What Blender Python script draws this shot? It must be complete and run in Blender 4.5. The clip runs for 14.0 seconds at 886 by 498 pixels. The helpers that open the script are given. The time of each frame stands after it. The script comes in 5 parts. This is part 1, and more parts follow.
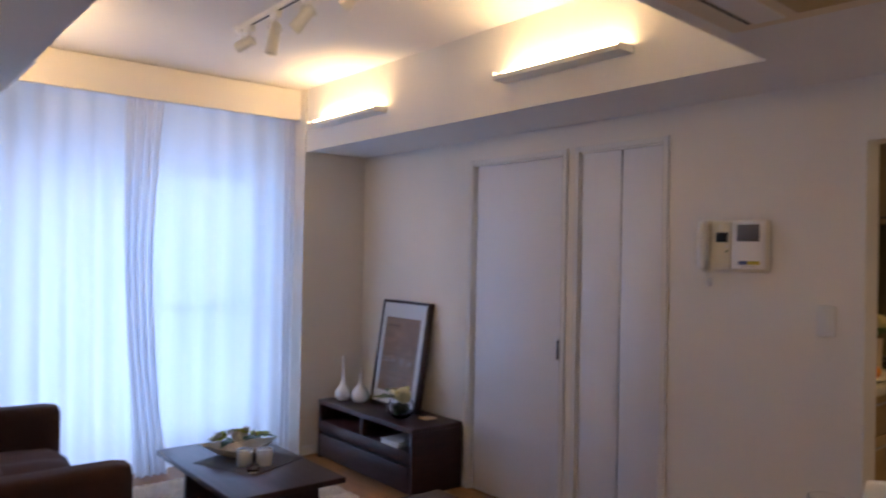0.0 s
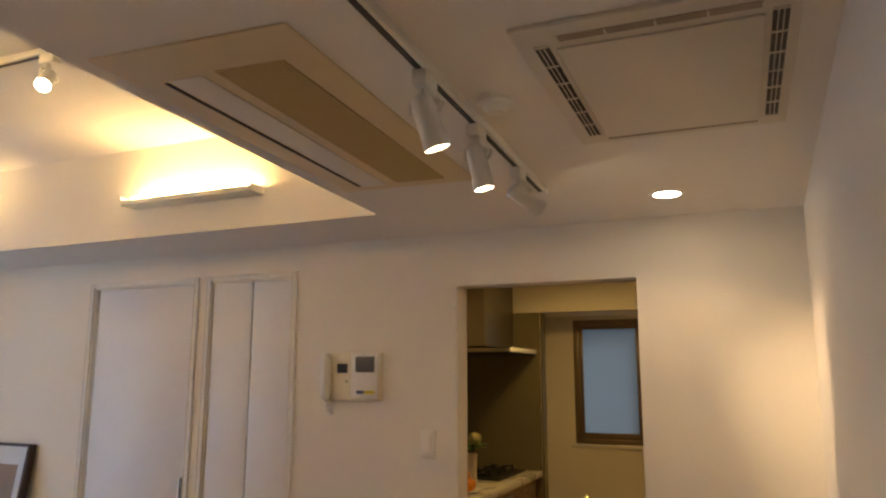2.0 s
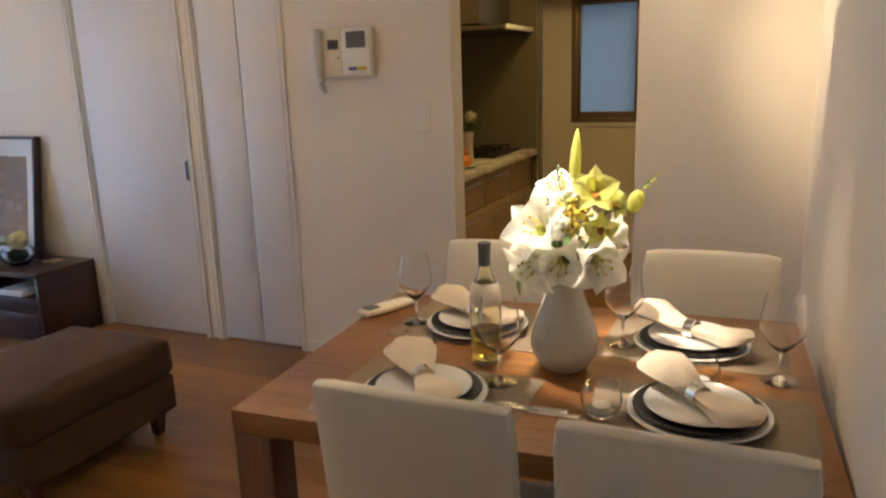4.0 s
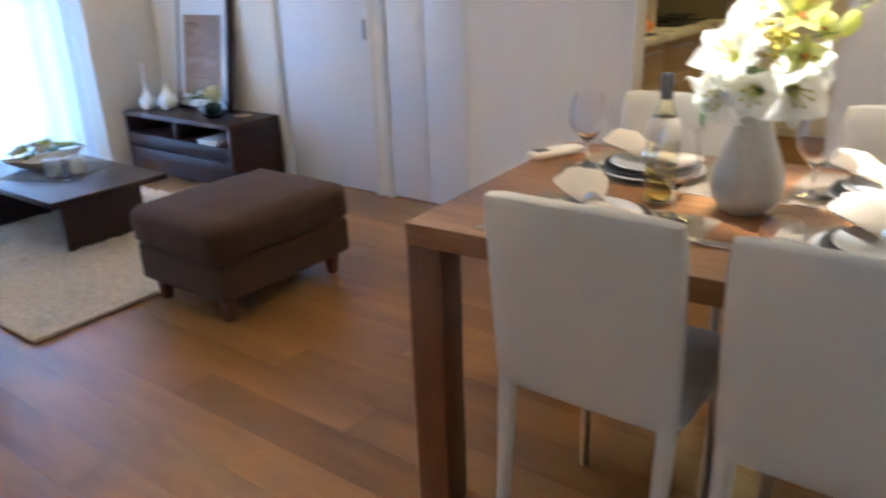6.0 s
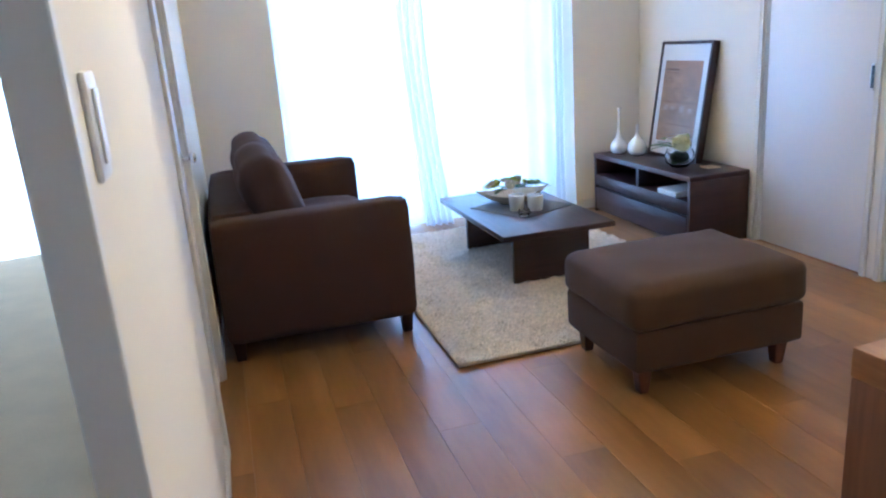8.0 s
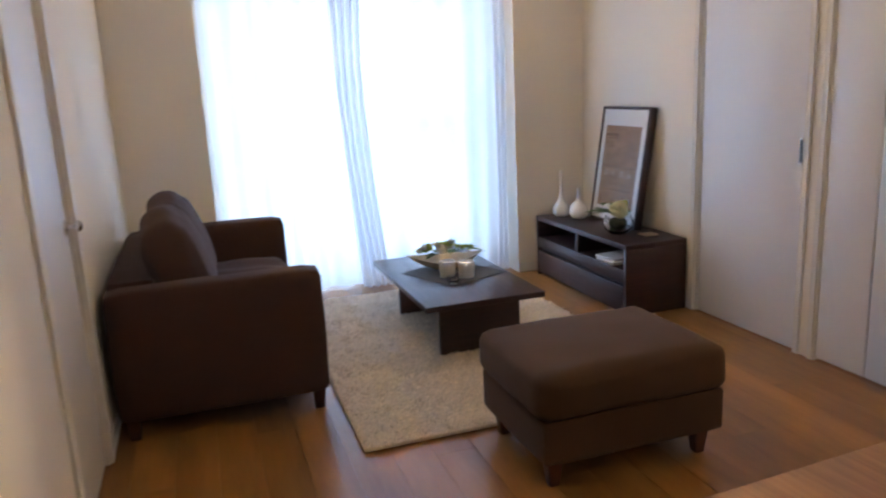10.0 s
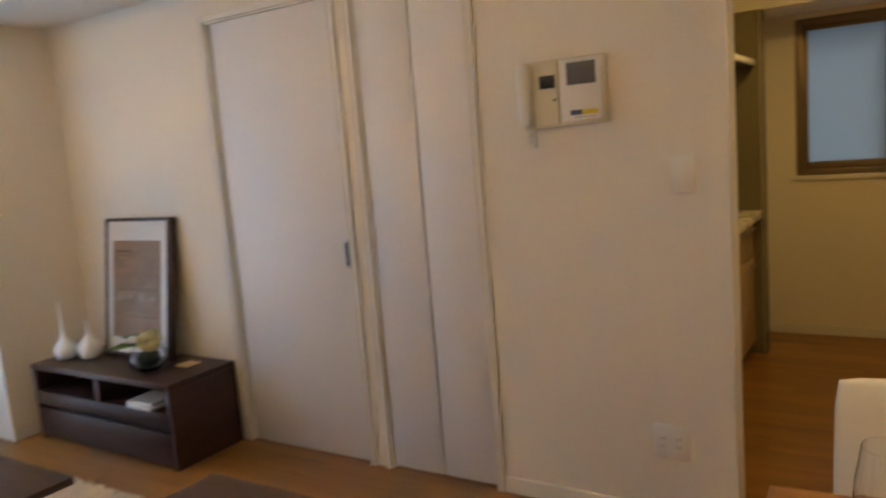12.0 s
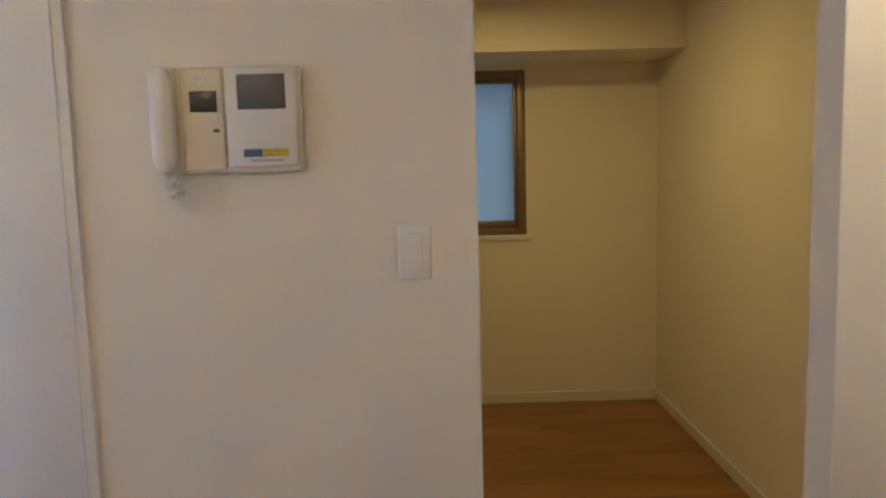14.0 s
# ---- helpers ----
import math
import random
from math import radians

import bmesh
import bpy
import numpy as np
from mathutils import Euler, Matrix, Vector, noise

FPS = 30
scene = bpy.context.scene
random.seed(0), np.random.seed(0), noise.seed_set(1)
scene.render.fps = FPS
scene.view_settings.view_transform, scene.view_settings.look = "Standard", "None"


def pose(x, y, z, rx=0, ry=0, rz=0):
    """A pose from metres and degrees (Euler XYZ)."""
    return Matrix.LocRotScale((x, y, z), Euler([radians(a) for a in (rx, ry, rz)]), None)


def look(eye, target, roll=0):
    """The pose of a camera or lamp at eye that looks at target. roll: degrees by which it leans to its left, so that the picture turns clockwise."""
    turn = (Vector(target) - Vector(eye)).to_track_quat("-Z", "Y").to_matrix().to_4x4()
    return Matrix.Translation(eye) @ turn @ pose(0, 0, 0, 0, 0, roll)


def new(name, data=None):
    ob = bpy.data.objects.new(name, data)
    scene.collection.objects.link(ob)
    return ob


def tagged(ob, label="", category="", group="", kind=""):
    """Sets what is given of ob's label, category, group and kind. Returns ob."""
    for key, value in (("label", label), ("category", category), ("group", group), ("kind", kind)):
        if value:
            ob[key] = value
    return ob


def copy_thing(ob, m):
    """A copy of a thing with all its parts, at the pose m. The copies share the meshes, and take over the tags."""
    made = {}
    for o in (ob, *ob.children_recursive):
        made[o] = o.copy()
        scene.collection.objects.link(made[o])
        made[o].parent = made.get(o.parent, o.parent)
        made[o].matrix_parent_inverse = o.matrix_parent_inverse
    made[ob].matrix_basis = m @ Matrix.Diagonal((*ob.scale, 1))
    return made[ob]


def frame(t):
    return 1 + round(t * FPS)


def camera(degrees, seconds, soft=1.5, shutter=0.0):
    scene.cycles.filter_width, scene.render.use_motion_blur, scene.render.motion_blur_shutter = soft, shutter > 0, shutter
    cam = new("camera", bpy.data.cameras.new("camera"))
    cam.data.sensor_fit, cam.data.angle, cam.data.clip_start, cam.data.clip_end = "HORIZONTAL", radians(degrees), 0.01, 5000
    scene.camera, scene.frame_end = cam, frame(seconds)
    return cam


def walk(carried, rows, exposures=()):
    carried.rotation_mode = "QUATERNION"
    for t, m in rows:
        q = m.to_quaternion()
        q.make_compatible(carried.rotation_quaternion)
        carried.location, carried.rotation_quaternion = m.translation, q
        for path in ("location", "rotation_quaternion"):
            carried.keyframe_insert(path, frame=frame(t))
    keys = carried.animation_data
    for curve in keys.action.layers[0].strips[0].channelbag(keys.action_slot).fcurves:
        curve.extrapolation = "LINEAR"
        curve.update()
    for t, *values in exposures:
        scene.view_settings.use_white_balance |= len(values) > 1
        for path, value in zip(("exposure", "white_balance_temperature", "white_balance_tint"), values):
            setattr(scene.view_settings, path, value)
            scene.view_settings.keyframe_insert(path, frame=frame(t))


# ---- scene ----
cam = camera(62.3, 14.0, 2.1, 0.4)
PATH = [
    (0, (-0.115, -0.199, 1.433), (1.148, 1.352, 1.448), 1.1),
    (0.5, (-0.151, -0.241, 1.454), (1.31, 1.121, 1.551), 0.6),
    (1, (-0.167, -0.277, 1.489), (1.472, 0.843, 1.732), 0.9),
    (1.5, (-0.175, -0.303, 1.507), (1.566, 0.615, 1.864), 0.5),
    (2, (-0.162, -0.318, 1.496), (1.644, 0.472, 1.838), 0.1),
    (2.5, (-0.125, -0.325, 1.491), (1.711, 0.438, 1.701), -0.2),
    (3, (-0.11, -0.319, 1.448), (1.741, 0.437, 1.403), -0.6),
    (3.5, (-0.121, -0.32, 1.389), (1.712, 0.431, 1.11), -1.4),
    (3.7, (-0.128, -0.32, 1.384), (1.686, 0.438, 1.014), -1.9),
    (5.8, (-0.225, -0.345, 1.262), (1.348, 0.649, 0.530), -2.4),
    (6, (-0.196, -0.319, 1.245), (1.293, 0.803, 0.521), -2.0),
    (6.5, (-0.159, -0.249, 1.237), (1.174, 1.075, 0.551), -3.0),
    (7, (-0.145, -0.232, 1.238), (0.956, 1.287, 0.545), -4.3),
    (7.5, (-0.014, -0.191, 1.243), (0.636, 1.596, 0.624), -5.6),
    (7.7, (0.02, -0.183, 1.227), (0.558, 1.653, 0.643), -4.6),
    (9.8, (0.337, -0.182, 1.317), (0.889, 1.689, 0.874), -2.8),
    (10, (0.348, -0.099, 1.288), (0.956, 1.756, 0.853), -2.8),
    (10.5, (0.358, -0.026, 1.312), (1.293, 1.695, 0.908), -2.3),
    (11, (0.354, 0.123, 1.31), (1.684, 1.572, 0.949), -2.7),
    (11.5, (0.405, 0.291, 1.319), (1.835, 1.644, 0.963), -2.6),
    (12, (0.509, 0.494, 1.344), (2.181, 1.557, 1.069), -4.6),
    (12.5, (0.656, 0.689, 1.33), (2.496, 1.429, 1.07), -1.6),
    (13, (0.794, 0.878, 1.357), (2.723, 1.349, 1.12), -3.0),
    (13.5, (1.02, 0.926, 1.359), (3.004, 1.056, 1.149), -4.4),
    (14, (1.286, 1.034, 1.376), (3.275, 1.017, 1.162), -1.5),
]
# seconds, stops, white balance
EXPOSURES = [(0.0, 0.28, 5550, 22), (1.0, 0.39, 6850, 15), (2.0, 0.68, 6950, 13), (2.5, 0.75, 6500, 12), (3.5, 0.84, 6300, 11), (5.8, 1.48, 4900, 6), (7.7, 1.78, 4600, 4), (9.8, 1.1, 5950, 12), (10.5, 0.86, 6250, 9), (11.5, 0.76, 7000, 9), (12.0, 0.91, 7100, 10), (13.0, 1.07, 6550, 8), (13.5, 1.14, 6200, 7), (14.0, 1.12, 5600, 5)]
SKY, DAY, TUBEPOWER, SPOT, KITCHEN = 0.05, 27, 35, 50, 4.1
walk(cam, [(t, look(eye, target, roll)) for t, eye, target, roll in PATH], EXPOSURES)

# ---- world and large lights ----
world = bpy.data.worlds.new("world")
scene.world = world
world.use_nodes = True
wn = world.node_tree
sky = wn.nodes.new("ShaderNodeTexSky")
sky.sky_type = "NISHITA"
sky.sun_disc = False
sky.sun_elevation, sky.sun_rotation = radians(48), radians(150)
wn.links.new(sky.outputs["Color"], wn.nodes["Background"].inputs["Color"])
wn.nodes["Background"].inputs["Strength"].default_value = SKY

sun = new("sun", bpy.data.lights.new("sun", "SUN"))
sun.data.energy, sun.data.angle, sun.data.color = 1.2, radians(12), (1.0, 0.96, 0.9)
sun.matrix_world = look((8, -12, 20), (0, 0, 0))


def window_light(name, x0, x1, y, z0, z1, watts, color=(0.5, 0.69, 1.0)):
    data = bpy.data.lights.new(name, "AREA")
    data.shape, data.size, data.size_y, data.energy, data.color = "RECTANGLE", x1 - x0, z1 - z0, watts, color
    ob = new(name, data)
    ob.matrix_world = pose((x0 + x1) / 2, y, (z0 + z1) / 2, -90, 0, 0)
    return ob


window_light("sky_light_living", 0.55, 2.25, 5.03, 0.06, 1.95, DAY)
window_light("sky_light_bedroom", -2.1, -0.5, 4.9, 0.1, 1.95, DAY * 1.15, (0.82, 0.9, 1.0))


def spot_light(name, eye, target, watts, cone, color=(1.0, 0.66, 0.34), radius=0.03, blend=0.5):
    data = bpy.data.lights.new(name, "SPOT")
    data.energy, data.spot_size, data.spot_blend, data.shadow_soft_size, data.color = watts, radians(cone), blend, radius, color
    ob = new(name, data)
    ob.matrix_world = look(eye, target)
    return ob


# ---- materials ----
def mat(name, color, rough=0.6, metal=0.0, vary=0.06, scale=6.0, fine=120.0, bump=0.02, stretch=(1, 1, 1), dark=None, coat=0.0, sheen=0.0, depth=0.002):
    """Two scales of variation in colour and roughness, and a fine relief."""
    m = bpy.data.materials.new(name)
    m.use_nodes = True
    nt = m.node_tree
    b = nt.nodes["Principled BSDF"]
    tc = nt.nodes.new("ShaderNodeTexCoord")
    mp = nt.nodes.new("ShaderNodeMapping")
    mp.inputs["Scale"].default_value = stretch
    nt.links.new(tc.outputs["Object"], mp.inputs["Vector"])
    n1, n2 = nt.nodes.new("ShaderNodeTexNoise"), nt.nodes.new("ShaderNodeTexNoise")
    n1.inputs["Scale"].default_value, n1.inputs["Detail"].default_value = scale, 4
    n2.inputs["Scale"].default_value, n2.inputs["Detail"].default_value = fine, 3
    for n in (n1, n2):
        nt.links.new(mp.outputs["Vector"], n.inputs["Vector"])
    add = nt.nodes.new("ShaderNodeMix")
    add.data_type = "FLOAT"
    add.inputs[0].default_value = 0.4
    nt.links.new(n1.outputs["Fac"], add.inputs[2])
    nt.links.new(n2.outputs["Fac"], add.inputs[3])
    ramp = nt.nodes.new("ShaderNodeValToRGB")
    lo = dark if dark else tuple(c * (1 - vary) for c in color)
    hi = color if dark else tuple(min(1, c * (1 + vary)) for c in color)
    ramp.color_ramp.elements[0].position, ramp.color_ramp.elements[1].position = 0.32, 0.68
    ramp.color_ramp.elements[0].color, ramp.color_ramp.elements[1].color = (*lo, 1), (*hi, 1)
    nt.links.new(add.outputs[0], ramp.inputs["Fac"])
    nt.links.new(ramp.outputs["Color"], b.inputs["Base Color"])
    mr = nt.nodes.new("ShaderNodeMapRange")
    mr.inputs["To Min"].default_value, mr.inputs["To Max"].default_value = max(0.02, rough - 0.08), min(1, rough + 0.08)
    nt.links.new(n1.outputs["Fac"], mr.inputs["Value"])
    nt.links.new(mr.outputs["Result"], b.inputs["Roughness"])
    b.inputs["Metallic"].default_value = metal
    b.inputs["Coat Weight"].default_value = coat
    b.inputs["Sheen Weight"].default_value = sheen
    if bump:
        bp = nt.nodes.new("ShaderNodeBump")
        bp.inputs["Strength"].default_value, bp.inputs["Distance"].default_value = min(1, bump * 10), depth
        nt.links.new(n2.outputs["Fac"], bp.inputs["Height"])
        nt.links.new(bp.outputs["Normal"], b.inputs["Normal"])
    return m


def wood(name, light, dark, rough=0.35, grain=(14, 1.2, 14), coat=0.15, per_piece=False, turn=0.0, fig=2.2, spread=0.2, fine_part=0.4, soft_ramp=0.14, relief=0.15, gloss=0.07, fine_detail=5):
    """Grain drawn out along local y; with per_piece each plank takes its own tone and shift."""
    m = bpy.data.materials.new(name)
    m.use_nodes = True
    nt = m.node_tree
    b = nt.nodes["Principled BSDF"]
    tc, mp = nt.nodes.new("ShaderNodeTexCoord"), nt.nodes.new("ShaderNodeMapping")
    mp.inputs["Scale"].default_value, mp.inputs["Rotation"].default_value = grain, (0, 0, radians(turn))
    nt.links.new(tc.outputs["Object"], mp.inputs["Vector"])
    n1, n2 = nt.nodes.new("ShaderNodeTexNoise"), nt.nodes.new("ShaderNodeTexNoise")
    n1.inputs["Scale"].default_value, n1.inputs["Detail"].default_value, n1.inputs["Distortion"].default_value = fig * 0.35, fine_detail + 1, 0.2 * fine_detail
    n2.inputs["Scale"].default_value, n2.inputs["Detail"].default_value = fig * 4, fine_detail
    nt.links.new(mp.outputs["Vector"], n1.inputs["Vector"])
    nt.links.new(mp.outputs["Vector"], n2.inputs["Vector"])
    if per_piece:
        info = nt.nodes.new("ShaderNodeObjectInfo")
        mul = nt.nodes.new("ShaderNodeVectorMath")
        mul.operation = "SCALE"
        mul.inputs["Scale"].default_value = 37.0
        nt.links.new(info.outputs["Random"], mul.inputs[0])
        sh = nt.nodes.new("ShaderNodeVectorMath")
        nt.links.new(tc.outputs["Object"], sh.inputs[0])
        nt.links.new(mul.outputs[0], sh.inputs[1])
        nt.links.new(sh.outputs[0], mp.inputs["Vector"])
    mix = nt.nodes.new("ShaderNodeMix")
    mix.data_type = "FLOAT"
    mix.inputs[0].default_value = fine_part
    nt.links.new(n1.outputs["Fac"], mix.inputs[2])
    nt.links.new(n2.outputs["Fac"], mix.inputs[3])
    ramp = nt.nodes.new("ShaderNodeValToRGB")
    ramp.color_ramp.elements[0].position, ramp.color_ramp.elements[1].position = 0.5 - soft_ramp, 0.5 + soft_ramp
    ramp.color_ramp.elements[0].color, ramp.color_ramp.elements[1].color = (*dark, 1), (*light, 1)
    nt.links.new(mix.outputs[0], ramp.inputs["Fac"])
    last = ramp.outputs["Color"]
    if per_piece:
        hsv = nt.nodes.new("ShaderNodeHueSaturation")
        mr = nt.nodes.new("ShaderNodeMapRange")
        mr.inputs["To Min"].default_value, mr.inputs["To Max"].default_value = 1 - spread, 1 + spread
        nt.links.new(info.outputs["Random"], mr.inputs["Value"])
        nt.links.new(mr.outputs["Result"], hsv.inputs["Value"])
        nt.links.new(last, hsv.inputs["Color"])
        last = hsv.outputs["Color"]
    nt.links.new(last, b.inputs["Base Color"])
    rr = nt.nodes.new("ShaderNodeMapRange")
    rr.inputs["To Min"].default_value, rr.inputs["To Max"].default_value = rough + gloss, rough - gloss
    nt.links.new(n2.outputs["Fac"], rr.inputs["Value"])
    nt.links.new(rr.outputs["Result"], b.inputs["Roughness"])
    b.inputs["Coat Weight"].default_value, b.inputs["Coat Roughness"].default_value = coat, 0.25
    bp = nt.nodes.new("ShaderNodeBump")
    bp.inputs["Strength"].default_value, bp.inputs["Distance"].default_value = relief, 0.0006
    nt.links.new(n2.outputs["Fac"], bp.inputs["Height"])
    nt.links.new(bp.outputs["Normal"], b.inputs["Normal"])
    return m


def glass(name, color=(1, 1, 1), rough=0.0, ior=1.45):
    m = bpy.data.materials.new(name)
    m.use_nodes = True
    b = m.node_tree.nodes["Principled BSDF"]
    b.inputs["Base Color"].default_value = (*color, 1)
    b.inputs["Roughness"].default_value, b.inputs["IOR"].default_value, b.inputs["Transmission Weight"].default_value = rough, ior, 1.0
    return m


def glow(name, color, strength):
    m = bpy.data.materials.new(name)
    m.use_nodes = True
    b = m.node_tree.nodes["Principled BSDF"]
    b.inputs["Base Color"].default_value = (*color, 1)
    b.inputs["Emission Color"].default_value = (*color, 1)
    b.inputs["Emission Strength"].default_value = strength
    return m


def sheer(name, color, clear, fold=0.0):
    """Thin woven cloth: lets part of the light straight through and scatters the rest to both sides."""
    m = bpy.data.materials.new(name)
    m.use_nodes = True
    nt = m.node_tree
    nt.nodes.remove(nt.nodes["Principled BSDF"])
    out = nt.nodes["Material Output"]
    di, tl, tp = nt.nodes.new("ShaderNodeBsdfDiffuse"), nt.nodes.new("ShaderNodeBsdfTranslucent"), nt.nodes.new("ShaderNodeBsdfTransparent")
    tc, n = nt.nodes.new("ShaderNodeTexCoord"), nt.nodes.new("ShaderNodeTexNoise")
    mp = nt.nodes.new("ShaderNodeMapping")
    mp.inputs["Scale"].default_value = (30, 30, 3)
    n.inputs["Scale"].default_value, n.inputs["Detail"].default_value = 3, 6
    nt.links.new(tc.outputs["Object"], mp.inputs["Vector"])
    nt.links.new(mp.outputs["Vector"], n.inputs["Vector"])
    mr = nt.nodes.new("ShaderNodeMapRange")
    mr.inputs["To Min"].default_value, mr.inputs["To Max"].default_value = clear * 0.75, clear * 1.25
    nt.links.new(n.outputs["Fac"], mr.inputs["Value"])
    for s in (di, tl):
        s.inputs["Color"].default_value = (*color, 1)
    m1, m2 = nt.nodes.new("ShaderNodeMixShader"), nt.nodes.new("ShaderNodeMixShader")
    m1.inputs["Fac"].default_value = 0.6
    nt.links.new(di.outputs[0], m1.inputs[1])
    nt.links.new(tl.outputs[0], m1.inputs[2])
    nt.links.new(mr.outputs["Result"], m2.inputs["Fac"])
    nt.links.new(m1.outputs[0], m2.inputs[1])
    nt.links.new(tp.outputs[0], m2.inputs[2])
    nt.links.new(m2.outputs[0], out.inputs["Surface"])
    return m


WALL = mat("cream_white_wallpaper", (0.85, 0.8, 0.715), 0.85, vary=0.02, scale=2.0, fine=420, bump=0.03, depth=0.0012)
CEIL = mat("ceiling_paper", (0.83, 0.795, 0.73), 0.9, vary=0.02, scale=2.0, fine=380, bump=0.03, depth=0.0012)
DOORW = mat("white_door_laminate", (0.8, 0.8, 0.83), 0.45, vary=0.015, scale=2.0, fine=60, bump=0.004, coat=0.1)
TRIM = mat("white_trim", (0.8, 0.78, 0.74), 0.45, vary=0.02, scale=5, fine=80, bump=0.004)
PLANK = wood("floor_planks", (0.375, 0.178, 0.047), (0.168, 0.073, 0.018), 0.3, (10, 1.7, 10), 0.04, True, spread=0.13, fig=1.5, fine_part=0.14, soft_ramp=0.22, relief=0.03, gloss=0.015, fine_detail=2)
PLANK.node_tree.nodes["Principled BSDF"].inputs["Specular IOR Level"].default_value = 0.36
SUB = mat("subfloor", (0.26, 0.13, 0.046), 0.8)
DARK = wood("dark_stained_wood", (0.055, 0.019, 0.0145), (0.025, 0.0085, 0.007), 0.38, (18, 1.0, 18), 0.2)
DARKX = wood("dark_stained_wood_across", (0.055, 0.019, 0.0145), (0.025, 0.0085, 0.007), 0.38, (1.0, 18, 18), 0.2)
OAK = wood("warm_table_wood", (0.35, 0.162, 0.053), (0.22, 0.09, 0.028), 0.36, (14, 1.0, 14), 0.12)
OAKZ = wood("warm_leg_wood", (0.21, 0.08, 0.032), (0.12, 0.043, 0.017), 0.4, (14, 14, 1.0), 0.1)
LEGW = wood("reddish_leg_wood", (0.12, 0.035, 0.016), (0.06, 0.018, 0.01), 0.35, (14, 14, 1.0), 0.2)
FABRIC = mat("brown_upholstery", (0.056, 0.025, 0.0175), 0.95, vary=0.14, scale=7, fine=700, bump=0.06, sheen=0.04, depth=0.0015)
FABRIC3 = mat("warm_brown_upholstery", (0.07, 0.034, 0.0155), 0.95, vary=0.14, scale=7, fine=700, bump=0.06, sheen=0.05, depth=0.0015)
FABRIC2 = mat("brown_cushion_cloth", (0.06, 0.028, 0.02), 0.95, vary=0.14, scale=7, fine=700, bump=0.06, sheen=0.04, depth=0.0015)
RUG = mat("beige_wool", (0.7, 0.62, 0.52), 1.0, vary=0.13, scale=50, fine=420, bump=0.03, depth=0.003, sheen=0.2)
def per_strand(m, low, high):
    """Lets each strand of a pile take its own tone."""
    nt = m.node_tree
    geo, mr, hsv = nt.nodes.new("ShaderNodeNewGeometry"), nt.nodes.new("ShaderNodeMapRange"), nt.nodes.new("ShaderNodeHueSaturation")
    mr.inputs["To Min"].default_value, mr.inputs["To Max"].default_value = low, high
    base = nt.nodes["Principled BSDF"].inputs["Base Color"]
    nt.links.new(geo.outputs["Random Per Island"], mr.inputs["Value"])
    nt.links.new(mr.outputs["Result"], hsv.inputs["Value"])
    nt.links.new(base.links[0].from_socket, hsv.inputs["Color"])
    nt.links.new(hsv.outputs["Color"], base)


per_strand(RUG, 0.98, 1.42)
LEATHER = mat("cream_leatherette", (0.72, 0.68, 0.6), 0.42, vary=0.03, scale=8, fine=330, bump=0.015, depth=0.0007)
CHROME = mat("chrome", (0.8, 0.8, 0.8), 0.14, 1.0, vary=0.03, bump=0)
ALU = mat("brushed_aluminium", (0.62, 0.6, 0.57), 0.34, 1.0, vary=0.05, scale=9, fine=200, bump=0.005)
HOODM = mat("dull_steel_hood", (0.3, 0.28, 0.25), 0.42, 0.9, vary=0.06, scale=9, fine=200, bump=0.005)
BRONZE = mat("bronze_window_frame", (0.23, 0.175, 0.125), 0.4, 0.55, vary=0.06, bump=0.004)
PORC = mat("white_porcelain", (0.85, 0.84, 0.82), 0.16, vary=0.02, bump=0, coat=0.3)
PLASTIC = mat("cream_plastic", (0.83, 0.77, 0.62), 0.42, vary=0.02, fine=200, bump=0.004)
WPLASTIC = mat("white_plastic", (0.86, 0.84, 0.8), 0.4, vary=0.015, fine=200, bump=0.003)
LAMPW = mat("white_lamp_metal", (0.8, 0.78, 0.72), 0.35, vary=0.02, bump=0.003)
SCREEN = mat("dark_screen", (0.02, 0.02, 0.022), 0.18, vary=0.1, bump=0)
GREYSCREEN = mat("grey_screen", (0.12, 0.115, 0.12), 0.25, vary=0.1, bump=0)
BLACK = mat("black_enamel", (0.015, 0.015, 0.016), 0.35, vary=0.1, bump=0.004)
SLOT = mat("vent_shadow_grey", (0.055, 0.045, 0.038), 0.7, vary=0.1)
VENTGREY = mat("vent_side_slot", (0.34, 0.28, 0.2), 0.7, vary=0.1)
TAN = mat("tan_grille", (0.52, 0.39, 0.18), 0.7, vary=0.05, fine=260, bump=0.04)
CREAMP = mat("cream_vent_panel", (0.72, 0.66, 0.55), 0.6, vary=0.02, fine=200, bump=0.005)
MATGREY = mat("grey_woven_mat", (0.085, 0.078, 0.075), 0.8, vary=0.2, scale=60, fine=500, bump=0.06)
MATTAUPE = mat("taupe_woven_mat", (0.27, 0.21, 0.15), 0.75, vary=0.15, scale=60, fine=500, bump=0.05)
GLASS = glass("clear_glass")
PICGLASS = glass("picture_glass", (1, 1, 1), 0.0, 1.15)
PANE = glass("window_glass", (0.95, 0.98, 1.0))
WINE = glass("pale_wine_bottle", (0.97, 0.96, 0.8), 0.0)
TEA = glass("white_wine", (0.95, 0.82, 0.3), 0.0, 1.34)
LEAF = mat("leaf_green", (0.075, 0.15, 0.03), 0.45, vary=0.35, scale=20, fine=90, bump=0.01)
LIME = sheer("lime_petals", (0.74, 0.74, 0.26), 0.0)
PETAL = sheer("white_petals", (0.93, 0.92, 0.87), 0.0)
LIMEPETAL = mat("lime_blossom_petals", (0.62, 0.66, 0.16), 0.6, vary=0.15, scale=40, bump=0.01)
CREAMROSE = mat("cream_white_petals", (0.9, 0.86, 0.72), 0.6, vary=0.06, scale=25, bump=0.01)
